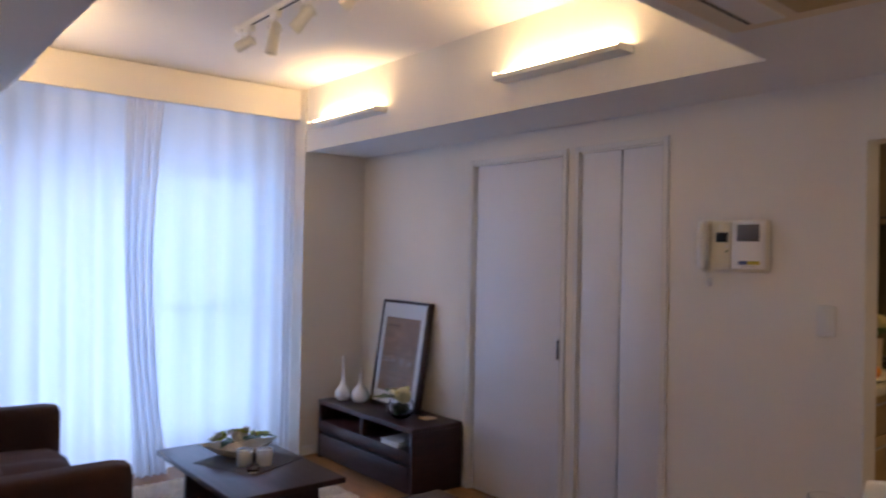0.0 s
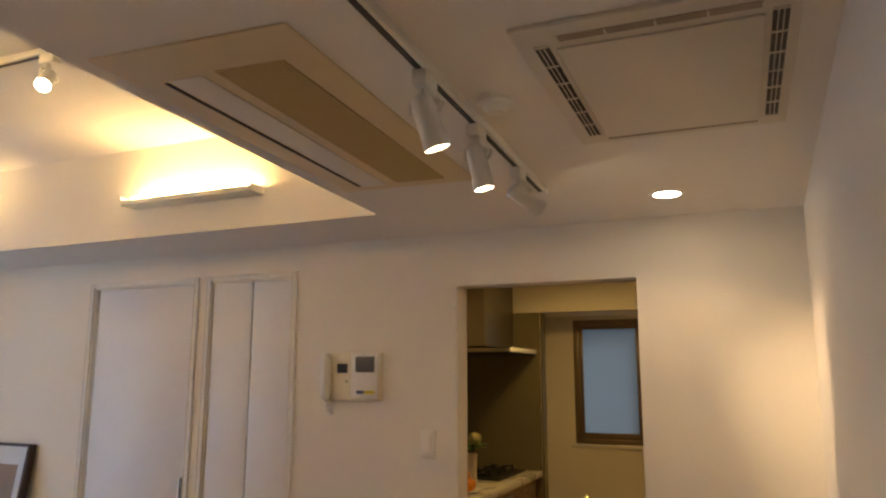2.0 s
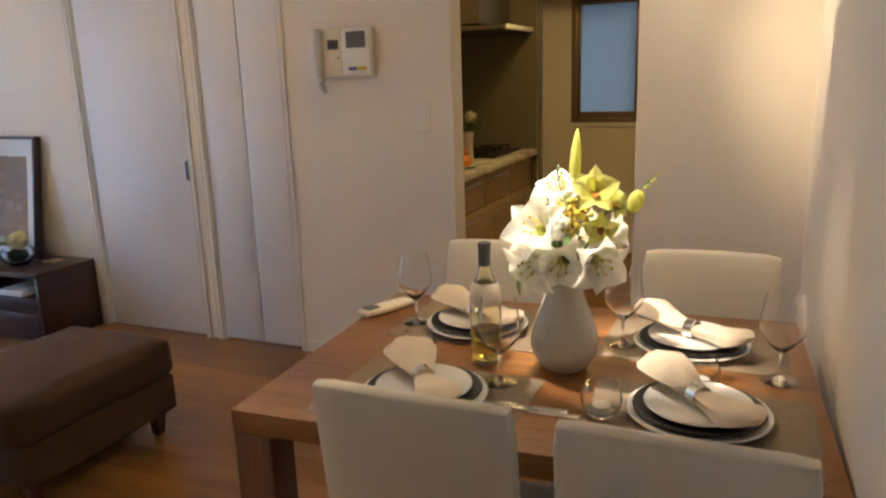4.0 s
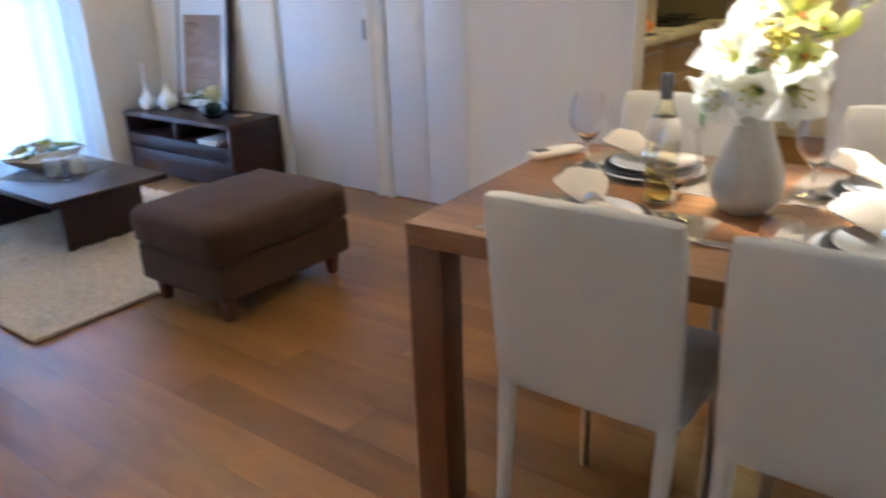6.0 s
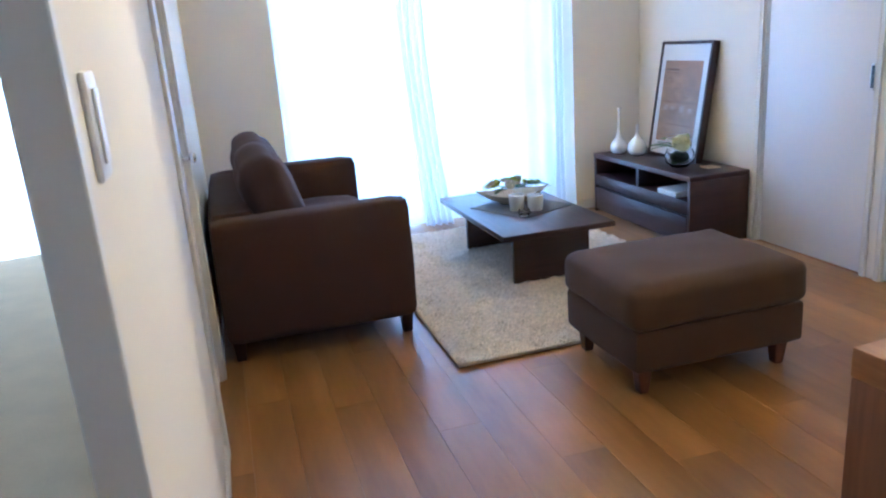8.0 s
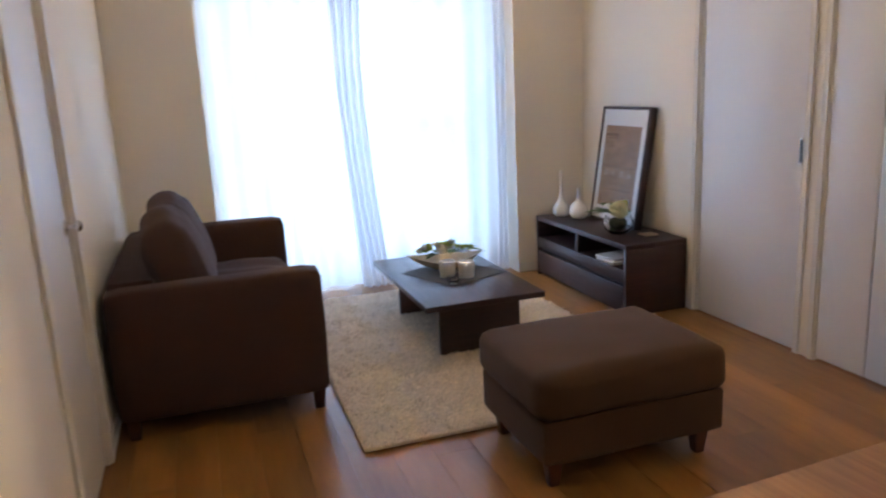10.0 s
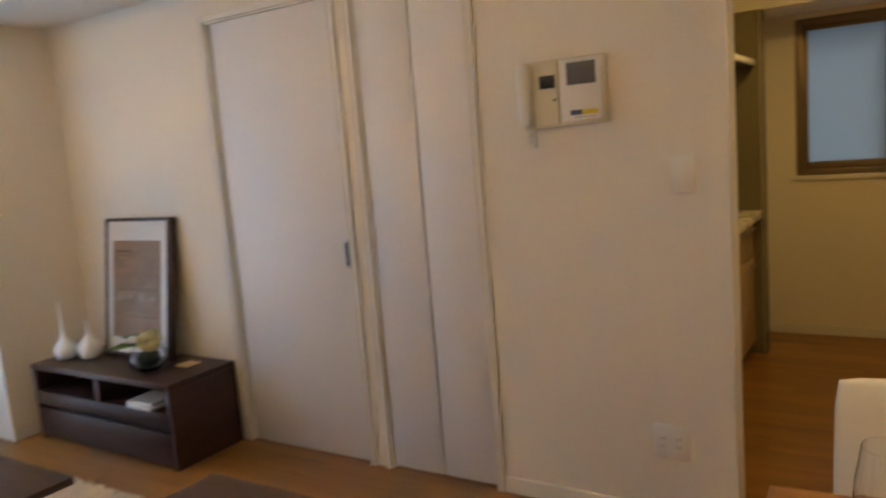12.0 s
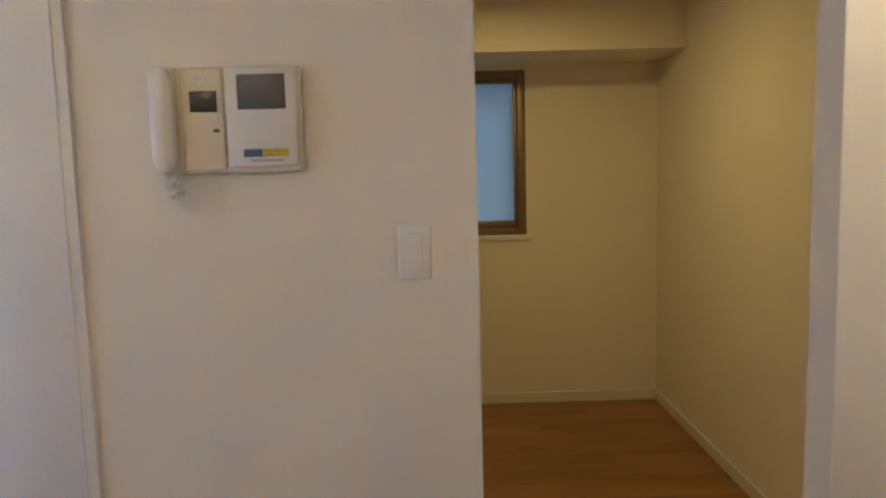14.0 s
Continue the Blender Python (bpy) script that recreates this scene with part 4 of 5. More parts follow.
part("drawer_gap", box(-0.166, -0.16, -L + 0.0255, L - 0.0255, 0.168, 0.19), BLACK, tv, "shadow gap above the drawer")
part("back_panel", box(0.182, 0.19, -L + 0.0255, L - 0.0255, 0.03, 0.3745), DARK, tv)
part("divider", box(-0.188, 0.18, -0.012, 0.012, 0.2605, 0.3745, 0.001), DARKX, tv)
part("plinth", box(-0.16, 0.18, -L + 0.0255, L - 0.0255, 0.0, 0.016), DARK, tv)
part("drawer_front", box(-0.192, -0.172, -L + 0.028, L - 0.028, 0.018, 0.17, 0.002), DARK, tv)
for dx, dz, w in ((0, 0, 0.062), (0.012, 0.014, 0.055)):
    mg = thing("magazine", pose(2.58 + dx, 3.47 + 2 * dx, 0.2605 + dz, 0, 0, 4 * dx * 100), "white magazine lying on the shelf of the bench", "magazine", "magazines on the shelf")
    part("pages", box(-0.1, 0.1, -w - 0.03, w + 0.03, 0.0005, 0.013, 0.001), PAPER, mg)
    part("cover", box(-0.101, 0.101, -w - 0.031, w + 0.031, 0.0131, 0.0138), PAPER, mg)


def bottle_vase(x, y, r, h, label):
    """A ball-shaped body that draws in to a slender neck with a small lip."""
    ob = thing("vase", pose(x, y, 0.402), label, "vase", "white bottle vases")
    n = h - 1.75 * r
    prof = [(0, 0), (r * 0.55, 0), (r * 0.8, r * 0.16), (r * 0.97, r * 0.5), (r, r * 0.82), (r * 0.93, r * 1.15), (r * 0.72, r * 1.48), (r * 0.45, r * 1.75), (r * 0.27, r * 1.75 + n * 0.15), (r * 0.17, r * 1.75 + n * 0.4), (r * 0.15, r * 1.75 + n * 0.8), (r * 0.2, h), (r * 0.15, h), (r * 0.09, h - 0.02), (0, h - 0.06)]
    part("body", lathe(prof, 32), PORC, ob)


bottle_vase(2.6, 4.21, 0.058, 0.305, "tall white porcelain bottle vase")
bottle_vase(2.66, 4.085, 0.062, 0.2, "short white porcelain bottle vase")

pic = thing("framed_picture", pose(2.745, 3.815, 0.403, 0, 8.5, 0), "dark-framed print with a white mount, leaning on the wall", "picture")
PW, PH = 0.262, 0.715
b = box(-0.016, 0.034, -PW, -PW + 0.016, 0, PH, 0.002)
box(-0.012, 0.028, PW - 0.018, PW, 0, PH, 0.002, bm=b)
box(-0.012, 0.014, -PW + 0.018, PW - 0.018, 0, 0.018, 0.002, bm=b)
box(-0.012, 0.014, -PW + 0.018, PW - 0.018, PH - 0.018, PH, 0.002, bm=b)
part("frame", b, DARK, pic)
part("mount", box(-0.004, 0.01, -PW + 0.018, PW - 0.018, 0.018, PH - 0.018), PAPER, pic, "white mount")
pr = part("print", box(-0.006, -0.0045, -0.188, 0.198, 0.098, 0.598), ARTB, pic, "faded brown print")
for y0, y1, z0, z1 in ((0.04, 0.18, 0.535, 0.55), (0.05, 0.16, 0.52, 0.526), (-0.18, 0.185, 0.345, 0.349), (-0.17, 0.1, 0.205, 0.209)):
    part("ink_mark", box(-0.0068, -0.0062, y0, y1, z0, z1), ARTD, pr)
for y0, y1, z0, z1 in ((0.11, 0.16, 0.29, 0.325), (0.04, 0.085, 0.295, 0.32), (-0.06, -0.01, 0.285, 0.33), (-0.14, -0.1, 0.29, 0.315), (0.0, 0.03, 0.33, 0.342)):
    part("pale_mark", box(-0.0068, -0.0062, y0, y1, z0, z1, 0.0), MATPALE, pr, "pale patch in the print")
gl = part("glazing", box(-0.0102, -0.0082, -PW + 0.018, PW - 0.018, 0.018, PH - 0.018), PICGLASS, pic)
gl.visible_shadow = False

fb = thing("flower_bowl", pose(2.62, 3.55, 0.402) @ Matrix.Scale(1.35, 4), "clear round glass bowl with a cream rose and leaves", "flower bowl")
part("bowl", lathe([(0, 0), (0.035, 0), (0.06, 0.022), (0.066, 0.048), (0.055, 0.078), (0.052, 0.078), (0.062, 0.048), (0.056, 0.024), (0.032, 0.005), (0, 0.005)], 32), GLASS, fb)
for k, (c, s, spr) in enumerate((((-0.02, -0.05, 0.09), 0.06, 12), ((-0.02, -0.05, 0.095), 0.055, 42), ((-0.02, -0.05, 0.1), 0.048, 68))):
    part("petal", bloom(c, s, 7, (-0.5, -0.3, 1), 0.9, 0.6, ball((c[0], c[1], c[2] + 0.015), 0.032, None, 2), spr, 300 + k, 0.4), ROSE, fb, "cream rose petals", 180)
part("blossom", bloom((-0.01, 0.035, 0.085), 0.045, 8, (-0.5, 0.4, 1), 0.8, 0.45, ball((-0.01, 0.035, 0.1), 0.022, None, 2), 40, 311), PETAL, fb, "white blossom", 180)
part("blossom", bloom((0.025, 0.0, 0.1), 0.04, 8, (0.2, 0, 1), 0.8, 0.45, ball((0.025, 0.0, 0.11), 0.018, None, 2), 45, 312), LIME, fb, "lime green blossom", 180)
for k in range(8):
    part("leaf", leaf_bm(0.105 + 0.014 * (k % 3), 0.03, -0.35, 6, None, pose(0, 0, 0.082, 0, 0, 35 + 22 * k) @ pose(0.02, 0, 0, 0, -12 - 9 * (k % 4), 0)), LEAF, fb, "dark green leaf", 180)
# squashed dark green ball stands in for the leaves inside the bowl
part("leaf_wad", ball((0, 0, 0.042), 0.042, None, 2, 0.7), mat("dark_leaf_green", (0.03, 0.055, 0.016), 0.7, vary=0.4, scale=60), fb, "green leaves pressed into the bowl")
part("stem_bundle", placed(tube([(-0.03, 0, 0.015), (0.0, 0.01, 0.04), (0.02, 0, 0.08)], 0.012, 8), pose(0, 0, 0)), LEAF, fb)
co = thing("coaster", pose(2.74, 3.42, 0.402), "small square wooden coaster on the bench", "coaster")
part("plate", box(-0.04, 0.04, -0.04, 0.04, 0, 0.006, 0.002), BOWLW, co)
part("rim", box(-0.042, -0.04, -0.042, 0.042, 0, 0.01), BOWLW, co)

# ---- east wall fittings ----
ic = thing("intercom", pose(EX, 1.46, 1.378), "cream wall intercom with handset, two screens and a coiled cord", "intercom")
part("back_plate", box(-0.022, 0, -0.147, 0.115, 0.004, 0.226, 0.006), PLASTIC, ic)
mod = part("monitor_unit", box(-0.034, -0.0222, -0.14, 0.008, 0.016, 0.222, 0.005), WPLASTIC, ic)
part("screen", box(-0.0362, -0.0342, -0.118, -0.018, 0.135, 0.207, 0.001), GREYSCREEN, mod, "grey screen")
part("label_strip", box(-0.0352, -0.0342, -0.12, -0.066, 0.036, 0.052), YELL, mod, "yellow label")
part("label_strip", box(-0.0352, -0.0342, -0.065, -0.026, 0.036, 0.052), mat("blue_label", (0.09, 0.12, 0.25), 0.5), mod, "blue label")
part("label_strip", box(-0.0352, -0.0342, -0.11, -0.04, 0.026, 0.031), ALU, mod)
un = part("door_phone", box(-0.03, -0.0222, 0.014, 0.1, 0.01, 0.222, 0.005), PLASTIC, ic)
part("screen", box(-0.032, -0.0302, 0.026, 0.083, 0.132, 0.175, 0.001), SCREEN, un, "small dark screen")
part("speaker_ring", placed(lathe([(0.006, 0), (0.011, 0), (0.011, 0.003), (0.006, 0.003)], 20, close=True), pose(-0.0302, 0.06, 0.198, 0, -90, 0)), WPLASTIC, un)
part("button", placed(lathe([(0, 0), (0.007, 0), (0.006, 0.003), (0, 0.003)], 16), pose(-0.0302, 0.03, 0.115, 0, -90, 0)), WPLASTIC, un)
part("button", box(-0.032, -0.0302, 0.024, 0.036, 0.089, 0.096), LEAF, un, "green button")
part("handset", cushion(-0.066, -0.024, 0.116, 0.158, 0.012, 0.222, 0.004, 0.016, 40, 0.0), WPLASTIC, ic)
part("bracket", box(-0.024, 0, 0.112, 0.15, 0.0, 0.226, 0.004), PLASTIC, ic)
pts = [(-0.03 + 0.009 * math.cos(i * 0.9), 0.125 + 0.009 * math.sin(i * 0.9) - 0.012 * math.sin(i / 45 * 3.14), 0.01 - 0.07 * math.sin(i / 60 * 3.14 * 1.0)) for i in range(60)]
part("coiled_cord", tube(pts, 0.004, 6), WPLASTIC, ic, "white coiled cord")
sw = thing("light_switch", pose(EX, 1.082, 1.2), "white wall light switch plate", "light switch")
part("plate", box(-0.008, 0, -0.036, 0.036, -0.061, 0.061, 0.004), WPLASTIC, sw)
part("rocker", box(-0.012, -0.0082, -0.017, 0.017, -0.042, 0.042, 0.002), WPLASTIC, sw)
sw2 = thing("light_switch", pose(WX, 0.735, 1.165), "white wall light switch plate beside the opening", "light switch")
part("plate", box(0, 0.008, -0.036, 0.036, -0.061, 0.061, 0.004), WPLASTIC, sw2)
part("rocker", box(0.0082, 0.012, -0.017, 0.017, -0.042, 0.042, 0.002), WPLASTIC, sw2)
so = thing("wall_socket", pose(EX, 1.15, 0.3), "white double wall socket plate", "wall socket")
part("plate", box(-0.008, 0, -0.06, 0.06, -0.06, 0.06, 0.004), WPLASTIC, so)
for yy in (-0.025, 0.025):
    o = part("outlet", box(-0.0105, -0.0082, yy - 0.016, yy + 0.016, -0.03, 0.03, 0.002), WPLASTIC, so)
    for zz in (-0.014, 0.014):
        part("slit", box(-0.0112, -0.0107, yy - 0.007, yy - 0.005, zz - 0.005, zz + 0.005), MATTAUPE, o)
        part("slit", box(-0.0112, -0.0107, yy + 0.005, yy + 0.007, zz - 0.005, zz + 0.005), MATTAUPE, o)

# ---- bedroom glimpsed through the wide opening ----
bed = thing("bed", pose(-0.95, 2.2, 0), "bed with a cream bedspread below the bedroom window", "bed")
part("base", box(-0.68, 0.68, -1.35, 1.1, 0.0, 0.22, 0.02), BEDC, bed)
part("bedspread", cushion(-0.72, 0.72, -1.42, 1.15, 0.12, 0.46, 0.02, 0.06, 50, 0.012, 16), BEDC, bed, "cream bedspread hanging over the sides")
part("pillow", placed(cushion(-0.2, 0.2, -0.09, 0.09, -0.17, 0.17, 0.05, 0.08, 51, 0.012), pose(0.57, 0.9, 0.56, 18, 0, 0)), BEDC, bed, "cream pillow propped up")


# ---- dining area ----
TCX, TCY, TZ = 1.386, 0.1, 0.737
table = thing("dining_table", pose(TCX, TCY, 0, 0, 0, 3.5), "warm brown wooden dining table with square legs against the wall", "dining table")
hx, hy = 0.42, 0.558
part("tabletop", box(-hx, hx, -hy, hy, TZ - 0.05, TZ, 0.003), OAK, table)
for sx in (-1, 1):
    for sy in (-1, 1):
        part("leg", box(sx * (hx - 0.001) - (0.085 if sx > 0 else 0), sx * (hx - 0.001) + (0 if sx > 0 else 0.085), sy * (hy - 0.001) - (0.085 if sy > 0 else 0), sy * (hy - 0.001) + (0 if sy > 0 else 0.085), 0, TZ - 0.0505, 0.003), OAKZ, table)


def make_chair(m):
    """Seat centre at the origin; the back stands at -x."""
    ch = thing("dining_chair", m, "cream leatherette dining chair with a plain high back", "chair", "chairs at the table")
    bk = cushion(-0.022, 0.022, -0.187, 0.187, 0.0, 0.42, 0.004, 0.018, 61, 0.001, 8)
    for v in bk.verts:
        v.co.x += -0.05 * max(0.0, v.co.z / 0.42) ** 1.3 - 0.01 * (1 - (v.co.y / 0.187) ** 2) * (v.co.z / 0.42)
    part("backrest", placed(bk, pose(-0.19, 0, 0.44)), LEATHER, ch)
    part("seat", cushion(-0.167, 0.21, -0.187, 0.187, 0.42, 0.465, 0.008, 0.018, 62, 0.001, 8), LEATHER, ch)
    part("seat_frame", box(-0.15, 0.2, -0.172, 0.172, 0.404, 0.4195, 0.003), SLOT, ch, "dark underframe of the seat")
    for s in (-1, 1):
        b = tube([(-0.222, s * 0.166, 0.0), (-0.205, s * 0.168, 0.25), (-0.191, s * 0.168, 0.43), (-0.191, s * 0.168, 0.48)], [0.013, 0.016, 0.019, 0.018], 10)
        part("leg", b, LEATHER, ch, "cream-wrapped rear leg")
        part("leg", tube([(0.175, s * 0.155, 0.0), (0.17, s * 0.155, 0.404)], 0.012, 10), ALU, ch, "thin metal front leg")
    return ch


chair = make_chair(pose(1.122, 0.205, 0))
copy_thing(chair, pose(1.112, -0.238, 0))
copy_thing(chair, pose(1.76, 0.412, 0, 0, 0, 180))
copy_thing(chair, pose(1.79, -0.214, 0, 0, 0, 182))

for x, y in ((1.125, 0.28), (1.57, 0.33), (1.6, -0.2), (1.185, -0.24)):
    pm = tagged(link_bm("place_mat", box(-0.15, 0.15, -0.205, 0.205, 0, 0.002), MATTAUPE), "taupe woven place mat on the table", "place mat", "place mats")
    pm.matrix_basis = pose(x, y, TZ)


def make_plate(m, r, material, label, lip=0.016):
    ob = thing("plate", m, label, "plate", "plates on the table")
    part("dish", lathe([(0, 0), (r * 0.6, 0), (r * 0.68, 0.003), (r, lip), (r * 0.985, lip + 0.003), (r * 0.66, 0.007), (0, 0.005)], 40), material, ob)
    return ob


def make_napkin(m, rot):
    nap = thing("napkin", m @ pose(0, 0, 0, 0, 0, rot), "cream linen napkin gathered in a silver ring", "napkin", "napkins on the plates")
    b = bmesh.new()
    rows = []
    n, k = 22, 12
    for i in range(n + 1):
        u = i / n * 2 - 1
        w = (0.014 + 0.044 * abs(u) ** 0.8 * (1 if u < 0 else 1.15)) * (1 - 0.62 * max(0.0, (abs(u) - 0.7) / 0.3) ** 2.4)
        h = (0.014 + (0.022 if u > 0 else 0.01) * abs(u)) * (1 - 0.7 * max(0.0, (abs(u) - 0.7) / 0.3) ** 2.2)
        row = []
        for j in range(k):
            a = 2 * math.pi * j / k
            rip = 1 + 0.14 * math.sin(4 * a + 3 * u)
            row.append(b.verts.new((u * 0.145, w * rip * math.cos(a), h * rip * math.sin(a) * 0.8 + 0.014 + 0.012 * abs(u) + 0.016 * max(0, u))))
        rows.append(row)
    for r0, r1 in zip(rows, rows[1:]):
        for j in range(k):
            b.faces.new((r0[j], r0[(j + 1) % k], r1[(j + 1) % k], r1[j]))
    b.faces.new(rows[0])
    b.faces.new(rows[-1])
    bmesh.ops.recalc_face_normals(b, faces=b.faces[:])
    part("cloth", b, NAPKIN, nap, smooth=60)
    ring = lathe([(0.0195, -0.012), (0.0225, -0.012), (0.0225, 0.012), (0.0195, 0.012)], 24, close=True)
    part("ring", placed(ring, pose(0, 0, 0.015, 0, 90, 0)), CHROME, nap, "silver napkin ring")
    return nap


def make_wine_glass(x, y, s=1.0):
    ob = thing("wine_glass", pose(x, y, TZ + 0.002), "clear stemmed wine glass", "wine glass", "wine glasses")
    prof = [(0, 0), (0.036, 0), (0.036, 0.0012), (0.012, 0.005), (0.0042, 0.014), (0.0036, 0.058), (0.008, 0.064), (0.027, 0.083), (0.043, 0.104), (0.046, 0.117), (0.044, 0.14), (0.036, 0.187), (0.0353, 0.187), (0.0431, 0.14), (0.0451, 0.117), (0.0422, 0.105), (0.026, 0.085), (0.007, 0.067), (0, 0.066)]
    part("glass", placed(lathe(prof, 32), Matrix.Scale(s, 4)), GLASS, ob)
    return ob


for i, (x, y, rot) in enumerate(((1.115, 0.285, 20), (1.55, 0.333, 75), (1.578, -0.195, 100), (1.205, -0.24, 20))):
    make_plate(pose(x, y, TZ + 0.0022), 0.132, PORC, "large white porcelain plate on the place mat", 0.014)
    make_plate(pose(x, y, TZ + 0.0105), 0.12, BLACK, "black plate between two white plates", 0.013)
    make_plate(pose(x, y, TZ + 0.0195), 0.1, PORC, "white porcelain side plate", 0.012)
    make_napkin(pose(x, y, TZ + 0.031), (40, 62, 59, 42)[i])
for x, y in ((1.535, 0.502), (1.235, 0.163), (1.54, -0.042), (1.43, -0.382)):
    make_wine_glass(x, y)
for x, y in ((1.308, 0.386), (1.335, -0.234), (1.15, -0.07)):
    tb = thing("glass_bowl", pose(x, y, TZ + 0.002), "small round clear glass candle bowl", "glass", "glass bowls on the table")
    part("glass", lathe([(0, 0), (0.02, 0), (0.034, 0.014), (0.04, 0.034), (0.036, 0.056), (0.03, 0.066), (0.028, 0.066), (0.034, 0.055), (0.037, 0.034), (0.03, 0.016), (0, 0.008)], 28), GLASS, tb)
    part("candle", lathe([(0, 0.0085), (0.018, 0.0085), (0.018, 0.022), (0, 0.022)], 20), PORC, tb, "white tea light")
for x, y, rot in ((1.13, 0.09, 95), (1.12, 0.065, 92)):
    kn = thing("table_knife", pose(x, y, TZ + 0.003, 0, 0, rot), "steel table knife lying on the table", "cutlery")
    part("blade", box(-0.1, 0.0, -0.008, 0.008, 0, 0.002, 0.0008), CHROME, kn)
    part("handle", box(0.0, 0.09, -0.006, 0.006, -0.0005, 0.006, 0.002), CHROME, kn)

wb = thing("wine_bottle", pose(1.344, 0.233, TZ + 0.001) @ Matrix.Diagonal((0.97, 0.97, 0.92, 1)), "pale white-wine bottle with a cream label and dark capsule", "wine bottle")
prof = [(0, 0.004), (0.03, 0.0), (0.036, 0.006), (0.0365, 0.165), (0.033, 0.19), (0.018, 0.222), (0.0145, 0.24), (0.0142, 0.3), (0.0115, 0.3), (0.0115, 0.24), (0.0155, 0.22), (0.0305, 0.188), (0.034, 0.164), (0.0335, 0.01), (0, 0.008)]
part("wine", lathe([(0, 0.0085), (0.0334, 0.0105), (0.0338, 0.086), (0, 0.086)], 32), TEA, wb, "pale golden wine")
part("bottle", lathe(prof, 32), WINE, wb)
part("capsule", lathe([(0.0146, 0.245), (0.0146, 0.29), (0.0152, 0.292), (0.0152, 0.302), (0, 0.303)], 24), GREYSCREEN, wb, "dark grey foil capsule")
part("label", lathe([(0.0372, 0.15), (0.0372, 0.165), (0.0338, 0.19), (0.028, 0.204)], 32), NAPKIN, wb, "cream shoulder label")

rc = thing("remote_control", pose(1.603, 0.628, TZ, 0, 0, -25), "cream air conditioner remote control on the table", "remote control")
part("body", cushion(-0.085, 0.085, -0.028, 0.028, 0.0, 0.02, 0.001, 0.009, 70, 0.0, 6), PLASTIC, rc)
part("display", box(-0.072, -0.03, -0.018, 0.018, 0.0195, 0.0212, 0.0005), GREYSCREEN, rc, "grey display")
for i in range(3):
    part("button", box(-0.012 + i * 0.026, 0.006 + i * 0.026, -0.009, 0.009, 0.0195, 0.0215, 0.0008), WPLASTIC, rc)

# vase of lilies
vs = thing("flower_vase", pose(1.36, 0.055, TZ), "silvery ceramic vase of white lilies and lime orchids", "flower vase")
b = lathe([(0, 0), (0.036, 0), (0.05, 0.008), (0.068, 0.034), (0.074, 0.06), (0.071, 0.088), (0.058, 0.128), (0.043, 0.168), (0.033, 0.205), (0.03, 0.225), (0.033, 0.242), (0.03, 0.243), (0.027, 0.225), (0.03, 0.2), (0, 0.12)], 40)
part("vase", b, mat("pearl_glaze", (0.6, 0.58, 0.5), 0.3, 0.0, vary=0.1, scale=14, fine=70, bump=0.01, coat=0.25), vs)
rnd = random.Random(77)


def tepal(length, width, t0, t1, seed, ruffle=0.05):
    """A petal whose middle line swings from t0 to t1 degrees away from the flower's axis; its edges are wavy."""
    b = bmesh.new()
    n, k = 9, 6
    x = z = 0.0
    rows = []
    for i in range(n + 1):
        u = i / n
        a = radians(t0 + (t1 - t0) * u ** 1.3)
        w = width * (0.16 + 0.84 * math.sin(math.pi * min(1.0, u * 0.98 + 0.02) ** 0.85) ** 0.75) * (1 - u ** 7)
        row = []
        for j in range(k + 1):
            q = j / k * 2 - 1
            cup = 0.22 * w * q * q + ruffle * w * abs(q) ** 2 * math.sin(13 * u + 2.4 * q + seed)
            row.append(b.verts.new((x - cup * math.cos(a), w * q * 0.5, z + cup * math.sin(a))))
        rows.append(row)
        x += length / n * math.sin(a)
        z += length / n * math.cos(a)
    for r0, r1 in zip(rows, rows[1:]):
        for j in range(k):
            b.faces.new((r0[j], r0[j + 1], r1[j + 1], r1[j]))
    return b


def lily(c, axis, size, open_by, seed):
    """Six recurved tepals in two whorls round a pale green throat, with a pistil and six stamens."""
    r = random.Random(seed)
    m = Matrix.Translation(c) @ Vector(axis).to_track_quat("Z", "Y").to_matrix().to_4x4() @ pose(0, 0, 0, 0, 0, r.uniform(0, 60))
    b = None
    for i in range(6):
        inner = i % 2
        leafm = m @ pose(0, 0, 0.002 * inner, 0, 0, 60 * i + r.uniform(-5, 5))
        size_k = size * 0.92 * r.uniform(0.94, 1.06)
        t = placed(tepal(size_k, size * (0.62 if inner else 0.48), 16, open_by + r.uniform(-14, 14), seed + i), leafm)
        b = merge(b, t)
    ob = part("lily", b, PETAL, vs, "open white lily with recurved petals", 180)
    th = lathe([(0.004, 0.0), (0.007, size * 0.14), (0.013, size * 0.3), (0.012, size * 0.3), (0.0, 0.003)], 10)
    part("throat", placed(th, m), LIME, ob, "pale green throat", 180)
    st = None
    for i in range(6):
        a = radians(60 * i + 20)
        p = [m @ Vector((k * math.cos(a) * 0.3, k * math.sin(a) * 0.3, z * size)) for k, z in ((0.01, 0.1), (0.03, 0.4), (0.06, 0.62))]
        st = tube(p, 0.0011, 5, bm=st)
    part("stamen", st, LIME, ob, "thin pale stamens")
    tips = None
    for i in range(6):
        a = radians(60 * i + 20)
        tips = ball(m @ Vector((0.018 * math.cos(a), 0.018 * math.sin(a), 0.63 * size)), 0.0034, tips, 1)
    part("anther", tips, YELL, ob, "yellow anthers")


